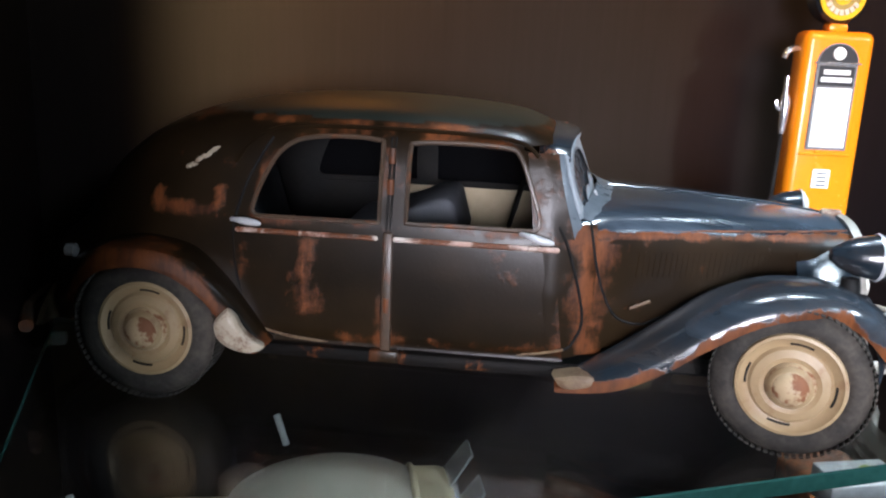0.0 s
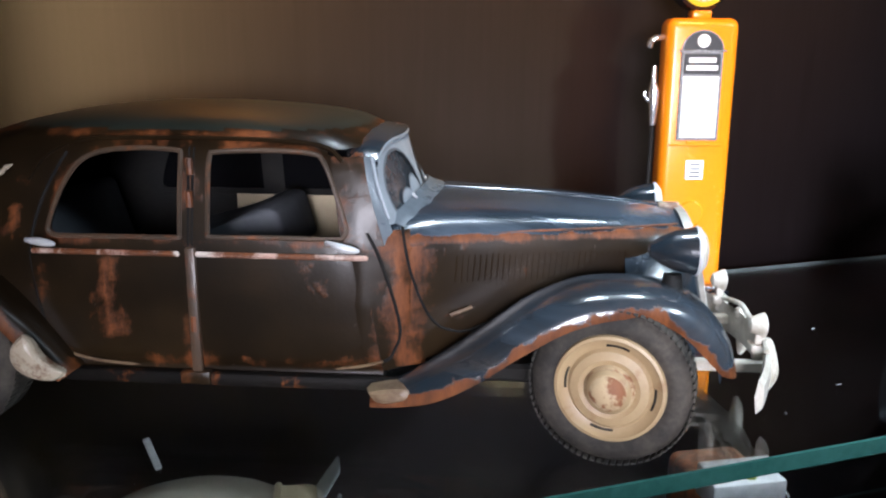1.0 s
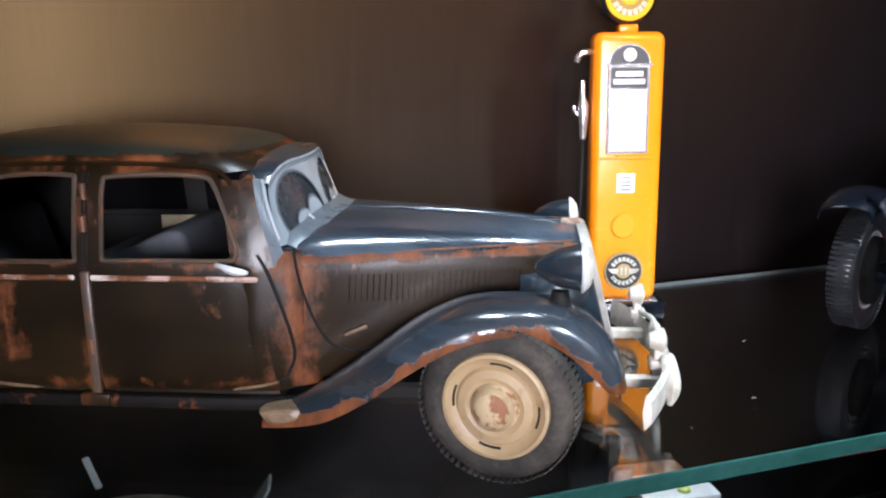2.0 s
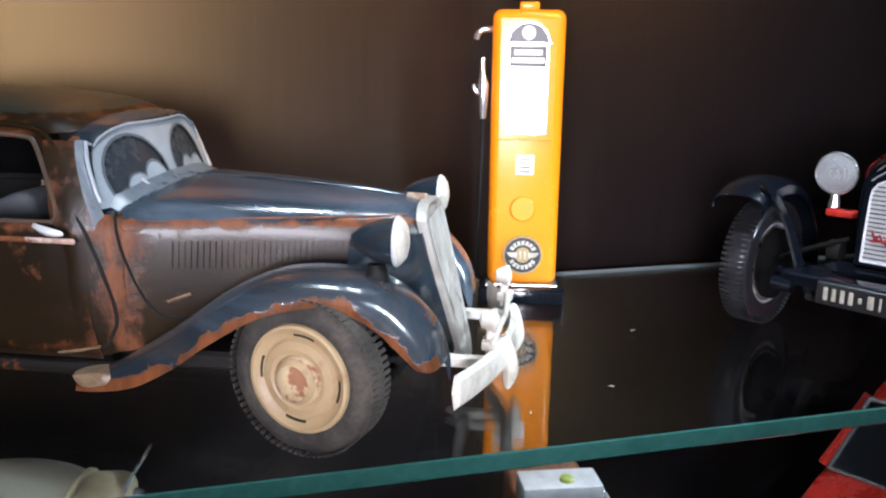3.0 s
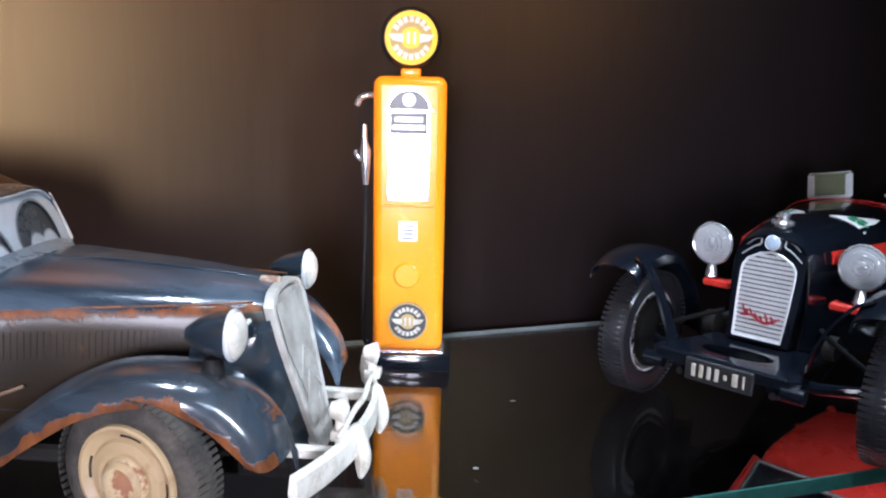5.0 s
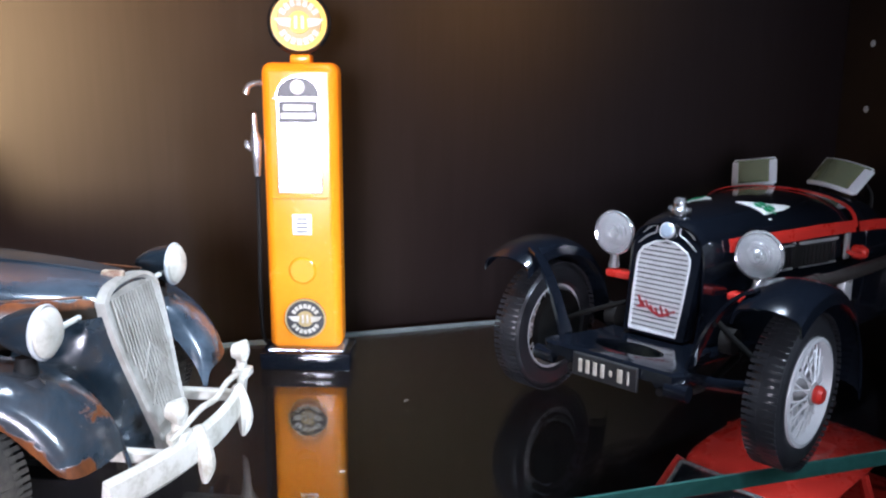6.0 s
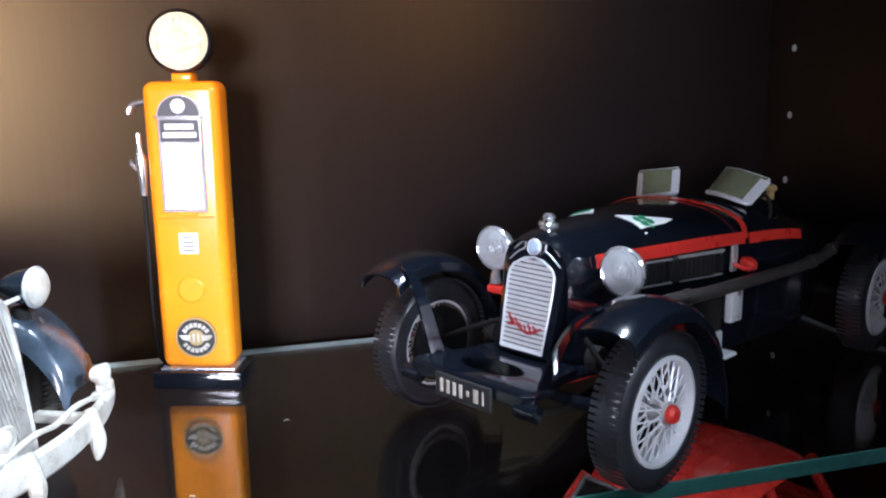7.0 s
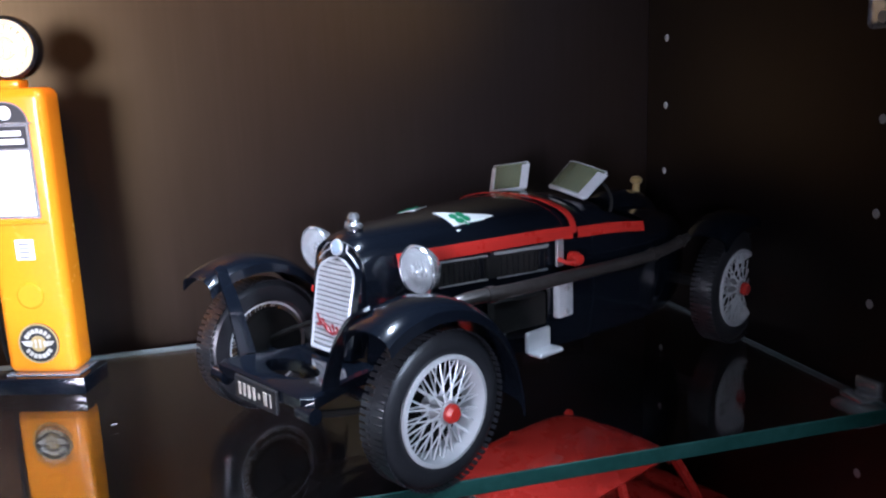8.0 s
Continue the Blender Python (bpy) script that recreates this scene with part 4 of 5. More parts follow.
    for sgn in (-1, 1):
        part("door_card", boxed(-116, -62, sgn * 35.2 - 0.5, sgn * 35.2 + 0.5, 24, 50.6), CARD, car, "cream inner door panel")
        part("rear_door_card", boxed(-142, -116.2, sgn * 35.2 - 0.5, sgn * 35.2 + 0.5, 24, 50.6), MATT_BLACK, car)
    folded = prism([(-124, 38), (-124, 44.5), (-106, 49.6), (-95, 54.6), (-90, 54.4), (-86, 40)], -10, 26)
    bmesh.ops.bevel(folded, geom=folded.edges[:], offset=2.2, segments=3, affect="EDGES", profile=0.5)
    part("folded_seat", folded, SEAT, car, "grey folded front seat")
    part("dashboard", boxed(-64, -59, -32, 32, 40, 56, 1.5, 2), MATT_BLACK, car)
    part("steering_wheel", tubed([(-72 + 2.2 * math.cos(a), 15 + 9 * math.sin(a), 49 + 8.2 * math.cos(a)) for a in np.linspace(0, 2 * math.pi, 28)], 0.6, 6), MATT_BLACK, car)
    # louvres and bonnet lines
    for sgn in (-1, 1):
        for k in range(30):
            x = -38 + k * 1.5
            part("louvre", tubed([(x, sgn * (bonnet_y(x, 44) - 0.15), 40.5), (x + 0.5, sgn * (bonnet_y(x, 48) - 0.15), 47.5)], 0.29, 5), BODY, car)
        part("bonnet_seam", tubed([(x, sgn * (bonnet_y(x, 52) - 0.2), 52.5 + (x + 50) * 0.02) for x in np.linspace(-50, 20, 24)], 0.35, 6), RUST, car)
        part("vent_handle", tubed([(-39, sgn * (bonnet_y(-39, 33) + 1.0), 32), (-33.5, sgn * (bonnet_y(-33, 33) + 1.0), 34)], 0.5, 8), TAN, car)
        seam = spline([(-51.2, 55), (-50.4, 51), (-49, 44), (-46, 35), (-42, 29), (-36, 27), (-31, 28.5), (-26, 31)], 40)
        part("bonnet_gap", tubed([(x, sgn * (max(bonnet_y(x, z), cowl_y(x, z) + 0.25 if x < -45.5 else 0) - 0.1), z) for x, z in seam], 0.42, 6), MATT_BLACK, car)
    part("hinge_line", tubed([(x, 0, bonnet_z(x)) for x in np.linspace(-55, 22, 20)], 0.3, 6), FENDER, car)
    part("bonnet_mascot", boxed(17, 23, -1.1, 1.1, 54.5, 57.0, 0.8, 2), GUARD, car)
    part("underbody", boxed(-190, 20, -27, 27, 12, 17, 1.0, 1), MATT_BLACK, car)
    part("axle", tubed([(1.5, -37, 18.8), (1.5, 37, 18.8)], 2.0, 8), MATT_BLACK, car)
    part("axle", tubed([(-169.4, -36, 18.8), (-169.4, 36, 18.8)], 2.0, 8), MATT_BLACK, car)
    return car


def screen_x(y, z):
    """The windscreen leans back and curves round at its ends."""
    return -47.6 - 7.2 * (z - 57) / 18 - 6.8 * (y / 33) ** 2


def screen_half(z):
    return float(np.interp(z, [56, 60, 67, 72, 75.6], [33.6, 33.8, 32.6, 30.6, 28.4]))


def roof_edge(y):
    """Height of the roof's front edge."""
    return 15 + 62.6 * float(np.interp(abs(y) / 37, [0, 0.32, 0.58, 0.74, 0.83, 0.89], [1.0, 0.993, 0.97, 0.935, 0.88, 0.80]))


def screen_top(y):
    return min(75.4, roof_edge(y) - 1.2)


def bonnet_surface(x, y):
    """Height of the bonnet's skin over a point."""
    w = float(np.interp(x, [-58, -53, -46, -36], [36.0, 35.2, 33.0, 29.8]))
    zb, zt = float(np.interp(x, [-58, -46, -36], [17, 20, 22])), float(np.interp(x, [-58, -53, -46, -36], [58.5, 59.4, 60.2, 60.0]))
    return zb + (zt - zb) * float(np.interp(abs(y) / w, [0, 0.25, 0.55, 0.8, 0.93, 0.985, 1.0], [1.0, 0.995, 0.97, 0.925, 0.855, 0.76, 0.6]))


def side_y(x, z):
    """Half width of the saloon's side at a height."""
    f = (z - 15) / 69
    return 38.6 * float(np.interp(f, [0, 0.05, 0.12, 0.3, 0.52, 0.6, 0.7, 0.8, 0.88], [0.86, 0.95, 0.985, 1.0, 0.99, 0.965, 0.93, 0.89, 0.83])) * float(np.interp(x, [-193, -180, -160, -125, -57], [0.79, 0.88, 0.955, 1.0, 0.965]))


def cowl_y(x, z):
    """The skin between the front door and the bonnet."""
    u = min(1.0, max(0.0, (x + 66) / 20.5))
    return side_y(-66, z) + (bonnet_y(-45.5, z) - side_y(-66, z)) * u * u * (1.6 - 0.6 * u) - 0.6 + 0.95 * min(1.0, u * 4) - 1.0 * max(0.0, (u - 0.75) / 0.25)


def bonnet_y(x, z):
    w = float(np.interp(x, [-58, -53, -46, -36, -22, -6, 8, 18, 24], [36.0, 35.2, 33.0, 29.8, 26.6, 23.3, 20.2, 17.0, 14.4]))
    f = (z - 22) / 37
    return w * float(np.interp(f, [0, 0.25, 0.6, 0.76, 0.855, 0.925], [0.97, 1.0, 1.0, 0.985, 0.93, 0.8]))


def bonnet_z(x):
    return float(np.interp(x, [-58, -46, -22, -6, 8, 18, 24], [58.5, 60.2, 59.4, 58.4, 57.2, 55.8, 54.2])) + 0.2


build_saloon()


# ---- the racing car ----
def wire_wheel(parent, m, label):
    tyre, blocks = wheel_mesh(22.0, 15.2, 9.2, 72)
    wheel = part("wheel", tyre, RUBBER_NEW, parent, label)
    part("tread", blocks, RUBBER_NEW, wheel, kind="stuff")
    wheel.matrix_basis = m
    rim = part("rim", revolved([(15.6, 2.2), (15.3, 4.9), (14.2, 5.1), (13.8, 3.6), (13.4, 0), (13.8, -3.4), (15.4, -3.6)], 48, TO_Y), SILVER, wheel, "bright wire wheel rim")
    for k in range(24):
        a = 2 * math.pi * k / 24
        d = 0.32 if k % 2 else -0.32
        for y0, y1 in ((-5.2, -2.6), (-1.0, -1.5)):
            part("spoke", tubed([(3.0 * math.sin(a + d), y0, 3.0 * math.cos(a + d)), (13.9 * math.sin(a), y1, 13.9 * math.cos(a))], 0.26, 5), SILVER, rim)
    part("hub", revolved([(3.4, -2), (3.2, 5.6), (2.2, 6.2)], 20, TO_Y), STEEL, wheel)
    part("hub_nut", revolved([(2.6, 5.6), (2.6, 7.2), (1.8, 8.2), (0, 8.4)], 20, TO_Y), RED, wheel, "red hub nut")
    return wheel


# lengthwise scales of the drawn stations, and the body's slope to the rear
WHEELBASE, BODY_LENGTH, RAKE = 0.935, 0.905, 0.018


def build_racer():
    car = empty("model_car", pose(0.3141, 0.1936, 0, 0, 0, -151.8), "glossy black vintage racing model car with red stripes", "model car")
    hub = 22.3
    # bonnet and body: x, half width, floor, top
    st = [(-3, 12.6, 26, 62.5), (-8, 13.4, 24, 64.5), (-20, 15.8, 22, 65.6), (-40, 20.0, 20, 66.6), (-60, 24.0, 19, 67.2), (-80, 27.4, 18, 67.6), (-100, 29.6, 18, 67.4)]
    rings = []
    for x, w, zb, zt in spline(st, 30):
        half = spline([(0, w * a, zb + (zt - zb) * b) for a, b in ((0.9, 0), (1.0, 0.3), (1.0, 0.62), (0.97, 0.76), (0.86, 0.88), (0.62, 0.955), (0.3, 0.99), (0, 1.0))], 24)
        rings.append([(x, -y, z) for _, y, z in half] + [(x, y, z) for _, y, z in half[-2::-1]])
    part("bonnet", thicken(loft(bmesh.new(), rings), 0.8), GLOSS_BLACK, car, "glossy black bonnet")
    st = [(-98, 29.6, 17, 67.6), (-110, 31.0, 17, 66.5), (-125, 31.5, 17, 62), (-140, 31, 17, 58), (-158, 28, 18, 57), (-178, 21, 20, 53), (-195, 12, 24, 46), (-203, 5, 28, 40)]
    rings = []
    for x, w, zb, zt in spline(st, 34):
        half = spline([(0, w * a, zb + (zt - zb) * b) for a, b in ((0.0, 0), (0.85, 0), (1.0, 0.3), (1.0, 0.62), (0.95, 0.80), (0.80, 0.92), (0.5, 0.98), (0, 1.0))], 24)
        rings.append([(x, -y, z) for _, y, z in half] + [(x, y, z) for _, y, z in half[-2:0:-1]])
    tail = loft(bmesh.new(), rings, True, True)
    pit = loft(bmesh.new(), [[(x, y, 34) for x, y in ((-112, -25), (-112, 25), (-138, 25), (-142, 0), (-138, -25))], [(x, y, 90) for x, y in ((-108, -27), (-108, 27), (-141, 27), (-146, 0), (-141, -27))]], True, True)
    part("body", carve(tail, [pit]), GLOSS_BLACK, car)
    part("seat", boxed(-138, -128, -22, 22, 34, 56, 3, 3), MATT_BLACK, car)
    # radiator
    shape = [(-7.8, 29.6), (-8.4, 40), (-8.7, 50), (-8.5, 52.4), (-7.2, 54.4), (-3.6, 56.4), (0, 57.2), (3.6, 56.4), (7.2, 54.4), (8.5, 52.4), (8.7, 50), (8.4, 40), (7.8, 29.6)]
    back = lambda z: 3.2 - (z - 29) * 0.235  # noqa: E731
    outer = [(y * 1.30, 29 + (z - 29) * 1.17 - (1.5 if z < 30 else 0)) for y, z in shape]
    bm = loft(bmesh.new(), [[(back(z) - 6, y, z) for y, z in outer], [(back(z), y, z) for y, z in outer], [(back(z) + 0.7, y, z) for y, z in shape], [(back(z) - 0.8, y, z) for y, z in shape]], True, True)
    rad = part("radiator", bm, GLOSS_BLACK, car, "black radiator shell", 40)
    part("mesh", loft(bmesh.new(), [[(back(z) + 0.1, y * 0.99, z) for y, z in shape], [(back(z) + 0.15, y * 0.97, 43 + (z - 43) * 0.98) for y, z in shape]], True, True), MATT_BLACK, rad)
    rim_pts = [(back(z) + 0.9, y, z) for y, z in shape]
    part("surround", tubed(rim_pts + rim_pts[:1], 0.42, 8), SILVER, rad)
    for k in range(19):
        z = 30.2 + k * 1.42
        w = float(np.interp(z, [29, 40, 52, 54.4, 57.4], [7.7, 8.3, 8.5, 7.0, 1.0]))
        part("grille_bar", boxed(back(z) + 0.2, back(z) + 1.0, -w, w, z - 0.45, z + 0.45), SILVER, rad, smooth=0)
    for k in range(-8, 9):
        y = k * 0.95
        part("grille_wire", tubed([(back(30) + 0.5, y, 30), (back(56 - abs(y) * 0.32) + 0.5, y, 56 - abs(y) * 0.32)], 0.17, 4), STEEL, rad)
    sweep = spline([(back(36) + 1.2, -6.4, 36.4), (back(36) + 1.3, -2.4, 36.8), (back(35) + 1.3, 1.6, 34.9), (back(36) + 1.2, 6.6, 37.0)], 24)
    part("script_badge", tubed(sweep, [0.22 + 0.26 * abs(math.sin(0.45 * i)) for i in range(24)], 6), DEEP_RED, rad, "red script badge")
    for y, z in ((-5.4, 38.0), (-4.2, 37.6), (-3.0, 37.9), (-1.2, 36.8), (0.6, 36.2), (2.4, 36.0), (4.2, 36.6)):
        part("script_stroke", tubed([(back(z) + 1.2, y + 0.6, z - 1.3), (back(z) + 1.2, y - 0.6, z + (1.9 if y < -5 or 1 < y < 3 else 0.8))], 0.34, 6), DEEP_RED, rad)
    part("cap_neck", revolved([(0, 0), (2.0, 0), (1.7, 2.2), (2.8, 2.6), (3.0, 3.6), (2.0, 4.4), (1.7, 5.4), (2.2, 6.0), (1.4, 7.2), (0, 7.5)], 20, pose(-10, 0, 62.5)), BRIGHT, rad, "chrome radiator cap")
    part("cap_wing", tubed([(-10, -3.6, 66.2), (-10, 3.6, 66.2)], 0.8, 8), BRIGHT, rad)
    part("emblem", revolved([(2.3, -0.6), (2.2, 0.6), (1.7, 1.0), (0, 1.2)], 28, pose(-2.8, 0, 60.2) @ TO_X @ pose(0, 0, 0, 0, -14)), ENAMEL, rad, "round pale enamel emblem")
    part("emblem_rim", revolved([(2.4, -0.4), (2.5, 0.6), (2.3, 0.8), (2.1, 0.6)], 32, pose(-2.8, 0, 60.2) @ TO_X @ pose(0, 0, 0, 0, -14)), SILVER, rad)
    for sgn in (-1, 1):
        lug = [(-4.6, 4.0 * sgn, 61.6), (-4.9, 6.6 * sgn, 60.4), (-4.6, 9.4 * sgn, 57.4), (-3.9, 9.9 * sgn, 55.2), (-3.6, 8.2 * sgn, 56.6), (-3.8, 5.8 * sgn, 58.4), (-4.0, 4.0 * sgn, 59.4)]
        part("shell_shoulder", tubed([(x + 0.9, y, z) for x, y, z in spline(lug + lug[:1], 40)], 0.26, 6), STEEL, rad, "bright edged shell shoulder")
    # chassis front
    for sgn in (-1, 1):
        part("chassis_rail", tubed(spline([(-60, sgn * 16, 22), (-20, sgn * 15, 23), (5, sgn * 15, 24.5), (20, sgn * 15, 24), (26, sgn * 15, 21.5)], 20), 2.2, 10), GLOSS_BLACK, car)
        part("rail_end", tubed([(29.5, sgn * 19, 22.6), (29.5, sgn * 25.5, 22.6)], 2.4, 12), GLOSS_BLACK, car)
        part("leaf_spring", tubed(spline([(26, sgn * 15, 19.5), (10, sgn * 15.5, 16.0), (0, sgn * 16, 15.5), (-14, sgn * 16, 17.5), (-24, sgn * 16, 20)], 20), 1.2, 8), MATT_BLACK, car)
        part("brake_arm", tubed(spline([(-8, sgn * 16, 34), (-2, sgn * 26, 30), (0, sgn * 36, 25)], 10), 0.9, 8), DRUM, car)
        part("shock_absorber", revolved([(0, -2), (4, -2), (4, 2), (0, 2)], 18, pose(-8, sgn * 20, 29) @ TO_Y), MATT_BLACK, car)
    plan = [(-2, -17), (8, -18), (18, -20.5), (28, -23.5), (31, -21), (31, 21), (28, 23.5), (18, 20.5), (8, 18), (-2, 17)]
    sheet = loft(bmesh.new(), [[(x, y, 23.6) for x, y in plan], [(x, y, 26.6) for x, y in plan], [(15 + (x - 15) * 0.95, y * 0.95, 27.4) for x, y in plan]], True, True)
    hole = [(18 + 6.0 * math.cos(a), 11.5 * math.sin(a)) for a in np.linspace(0, 2 * math.pi, 28)[:-1]]
    apron = carve(sheet, [loft(bmesh.new(), [[(x, y, 20) for x, y in hole], [(x, y, 30) for x, y in hole]], True, True)])
    part("front_apron", apron, GLOSS_BLACK, car)
    part("front_axle", tubed([(0, -38, hub - 2), (0, -20, hub - 5), (0, 20, hub - 5), (0, 38, hub - 2)], 2.0, 10), GLOSS_BLACK, car)
    part("rear_axle", tubed([(-172, -38, hub), (-172, 38, hub)], 2.4, 10), MATT_BLACK, car)
    plate = part("number_plate", boxed(31.2, 32.4, -10.4, 11.2, 19.6, 26.6, 0.3, 1), INK, car, "black front number plate")
    for yc, w, h in ((8.8, 1.1, 2.1), (6.0, 1.1, 2.1), (3.2, 1.1, 2.1), (0.4, 1.1, 2.1), (-2.6, 0.9, 0.9), (-6.0, 1.5, 2.1), (-9.0, 0.55, 2.1)):
        part("plate_bar", boxed(32.3, 32.6, 0.4 - yc * 0.9 - w * 0.62, 0.4 - yc * 0.9 + w * 0.62, 23.1 - h * 0.95, 23.1 + h * 0.95, 0.15, 1), PEARL, plate, smooth=0)
    # wheels
    for x, y in ((0, 42.5), (0, -42.5), (-172, 42.5), (-172, -42.5)):
        wire_wheel(car, pose(x * MM, y * MM, hub * MM) @ pose(0, 0, 0, 0, 0, 180 if y > 0 else 0), "black treaded racing tyre")
        part("brake_drum", revolved([(0, -1.5), (12.6, -1.5), (12.8, 0.8), (9, 1.6), (0, 1.6)], 36, pose(x, y * 0.90, hub) @ TO_Y), DRUM, car)
    # wings
    fore = [(23.5, 48.6), (20, 50.6), (14, 52.6), (4, 53.6), (-8, 51.0), (-17.5, 44.6), (-24.2, 35.5), (-27.4, 26), (-28.0, 19)]
    aft = [(-150, 46), (-158, 50.5), (-170, 52.6), (-182, 50), (-192, 43), (-199, 32)]
    for line, y in ((fore, 42.5), (aft, 42.5)):
        for sgn in (-1, 1):
            rings = []
            for px, _, pz in spline([(a, 0, b) for a, b in line], 30):
                rings.append([(px, sgn * (y + w), pz - q) for w, q in ((-9.4, 5.0), (-8.8, 2.2), (-7.4, 0.9), (-4, -0.1), (0, -0.5), (4, -0.1), (7.4, 0.9), (8.8, 2.2), (9.4, 5.0))])
            part("wing", thicken(loft(bmesh.new(), rings), 0.7), GLOSS_BLACK, car, "glossy black cycle wing")
    for sgn in (-1, 1):
        line = spline([(19.5, sgn * 20.5, 27.6), (19.6, sgn * 22.5, 33), (19.4, sgn * 26.5, 42), (18.8, sgn * 32, 49.6), (17.5, sgn * 37, 52.6)], 16)
        half = np.linspace(3.0, 1.7, 16)
        strap = loft(bmesh.new(), [[(x - h, y, z), (x, y + 0.35 * sgn, z + 0.5), (x + h, y, z)] for (x, y, z), h in zip(line, half)])
        part("wing_stay", thicken(strap, 0.9), GLOSS_BLACK, car, "flat black wing stay")
    # headlamps
    for sgn in (-1, 1):
        hl = part("headlamp", revolved([(0, -7.4), (3.2, -6.6), (5.8, -3.8), (7.2, -0.6), (7.5, 0.6), (7.1, 1.3), (6.6, 0.9)], 36, pose(-13.5, sgn * 24.7, 55.2) @ TO_X), CHROME, car, "chrome headlamp with clear ribbed lens")
        part("lens", revolved([(6.8, 0.6), (6.2, 1.5), (5.6, 1.7), (5.2, 2.3), (4.5, 2.4), (4.1, 2.9), (3.3, 2.9), (2.9, 3.3), (2.3, 3.2), (1.9, 3.7), (0, 3.9)], 36, pose(-13.5, sgn * 24.7, 55.2) @ TO_X), LENS, hl)
        part("reflector", revolved([(6.5, 0.4), (4.4, -3.0), (0, -4.6)], 30, pose(-13.5, sgn * 24.7, 55.2) @ TO_X), SILVER, hl)
        part("bulb", revolved([(0, -4), (1.6, -3.4), (1.9, -1.6), (0.9, 0.2), (0, 0.3)], 18, pose(-13.5, sgn * 24.7, 55.2) @ TO_X), CHROME, hl)
        part("lamp_stem", tubed([(-14, sgn * 24.7, 49), (-14, sgn * 24.7, 43.5)], [1.2, 2.2], 10), CHROME, hl)
        part("lamp_bracket", boxed(-17, -11, sgn * 21.5 - 5, sgn * 21.5 + 5, 40.5, 43.0, 0.6, 1), RED, car, "red lamp bracket")
    # stripes
    for sgn in (-1, 1):
        pts = [(-14, 15.0, 56.6), (-30, 18.4, 57.0), (-50, 22.4, 57.4), (-70, 26.0, 57.7), (-86.5, 28.4, 57.4)]
        rows = [[(x, sgn * (y + 0.55), z - 2.0), (x, sgn * (y + 0.45), z), (x, sgn * (y - 0.15), z + 2.0)] for x, y, z in spline(pts, 24)]
        part("stripe", thicken(loft(bmesh.new(), rows), 0.4), RED, car, "red side stripe")
        rows = [[(x, sgn * (y + 0.5), z - 1.8), (x, sgn * (y + 0.3), z), (x, sgn * (y - 0.2), z + 1.8)] for x, y, z in spline([(-89, 29.2, 57.2), (-108, 31.0, 56.6), (-128, 31.8, 54.8)], 12)]
        part("stripe", thicken(loft(bmesh.new(), rows), 0.4), RED, car)
    rows = []
    band = ((-29.9, 57.0), (-28.9, 61.0), (-25.6, 64.2), (-18.5, 66.6), (-9, 67.9), (0, 68.2), (9, 67.9), (18.5, 66.6), (25.6, 64.2), (28.9, 61.0), (29.9, 57.0))
    for _, yy, zz in spline([(0, a, b) for a, b in band], 40):
        rows.append([(-89.3, yy * 0.955, zz - 0.05), (-86.5, yy * 0.945, zz - 0.05)])
    part("cowl_band", thicken(loft(bmesh.new(), rows), 0.35), RED, car, "red cowl band")
    # clover decals
    for sgn in (-1, 1):
        tri = [(-41.5, 4.2), (-59.5, 15.6), (-40.5, 16.4)]
        quad = lambda x, y: (x, sgn * y, bonnet_top(x, y) + 0.35)  # noqa: E731
        n = 8
        bm = bmesh.new()
        vs = {}
        for i in range(n + 1):
            for j in range(n + 1 - i):
                u, v = i / n, j / n
                x = tri[0][0] * (1 - u - v) + tri[1][0] * u + tri[2][0] * v
                y = tri[0][1] * (1 - u - v) + tri[1][1] * u + tri[2][1] * v
                vs[i, j] = bm.verts.new(quad(x, y))
        for i in range(n):
            for j in range(n - i):
                bm.faces.new((vs[i, j], vs[i + 1, j], vs[i, j + 1]))
                if j < n - i - 1:
                    bm.faces.new((vs[i + 1, j], vs[i + 1, j + 1], vs[i, j + 1]))
        decal = part("triangle_decal", thicken(bm, 0.2), WHITE, car, "white triangle with green clover")
        for dx, dy in ((1.7, 1.2), (-1.7, 1.2), (1.7, -1.7), (-1.7, -1.7)):
            cx, cy = -46.2 + dx, 12.4 + dy
            part("clover_leaf", revolved([(0, 0.25), (1.4, 0.2), (1.55, 0)], 14, Matrix.Translation(quad(cx, cy)) @ pose(0, 0, 0.2, -sgn * 24)), GREEN, decal)
        part("clover_stem", tubed([quad(-46.2, 12.4), quad(-46.6, 15.8)], 0.32, 6), GREEN, decal)
    # aero screens
    for xc, yc, zc, turn, roll, size, tip in ((-103, 12.5, 69.5, -6, -9, 1.0, -20), (-105, -16.5, 66.6, 12, 9, 0.84, -2)):
        m = pose(xc, yc, zc, roll, tip, turn) @ Matrix.Diagonal((size, size, size, 1))
        rows = [[m @ Vector((-0.045 * d * d - lean * 6.5, d, -0.4 + lean * 11)) for d in np.linspace(-8.6, 8.6, 14)] for lean in np.linspace(0, 1, 6)]
        screen = part("aero_screen", thicken(loft(bmesh.new(), rows), 0.6), TINTED, car, "small greenish aero screen")
        for d in (-8.2, 8.2):
            side = [[m @ Vector((-0.045 * (d + e) ** 2 - lean * 6.6 + 0.4, d + e, -0.8 + lean * 10.5)) for e in (-1.5, 0, 1.5)] for lean in (0, 0.5, 1)]
            part("screen_clamp", thicken(loft(bmesh.new(), side), 0.8), SILVER, screen)
        for d in (-8.8, 8.8):
            part("screen_frame", tubed([m @ Vector((-0.045 * d * d, d, -0.6)), m @ Vector((-0.045 * d * d - 6.6, d, 11))], 0.6, 6), SILVER, screen)
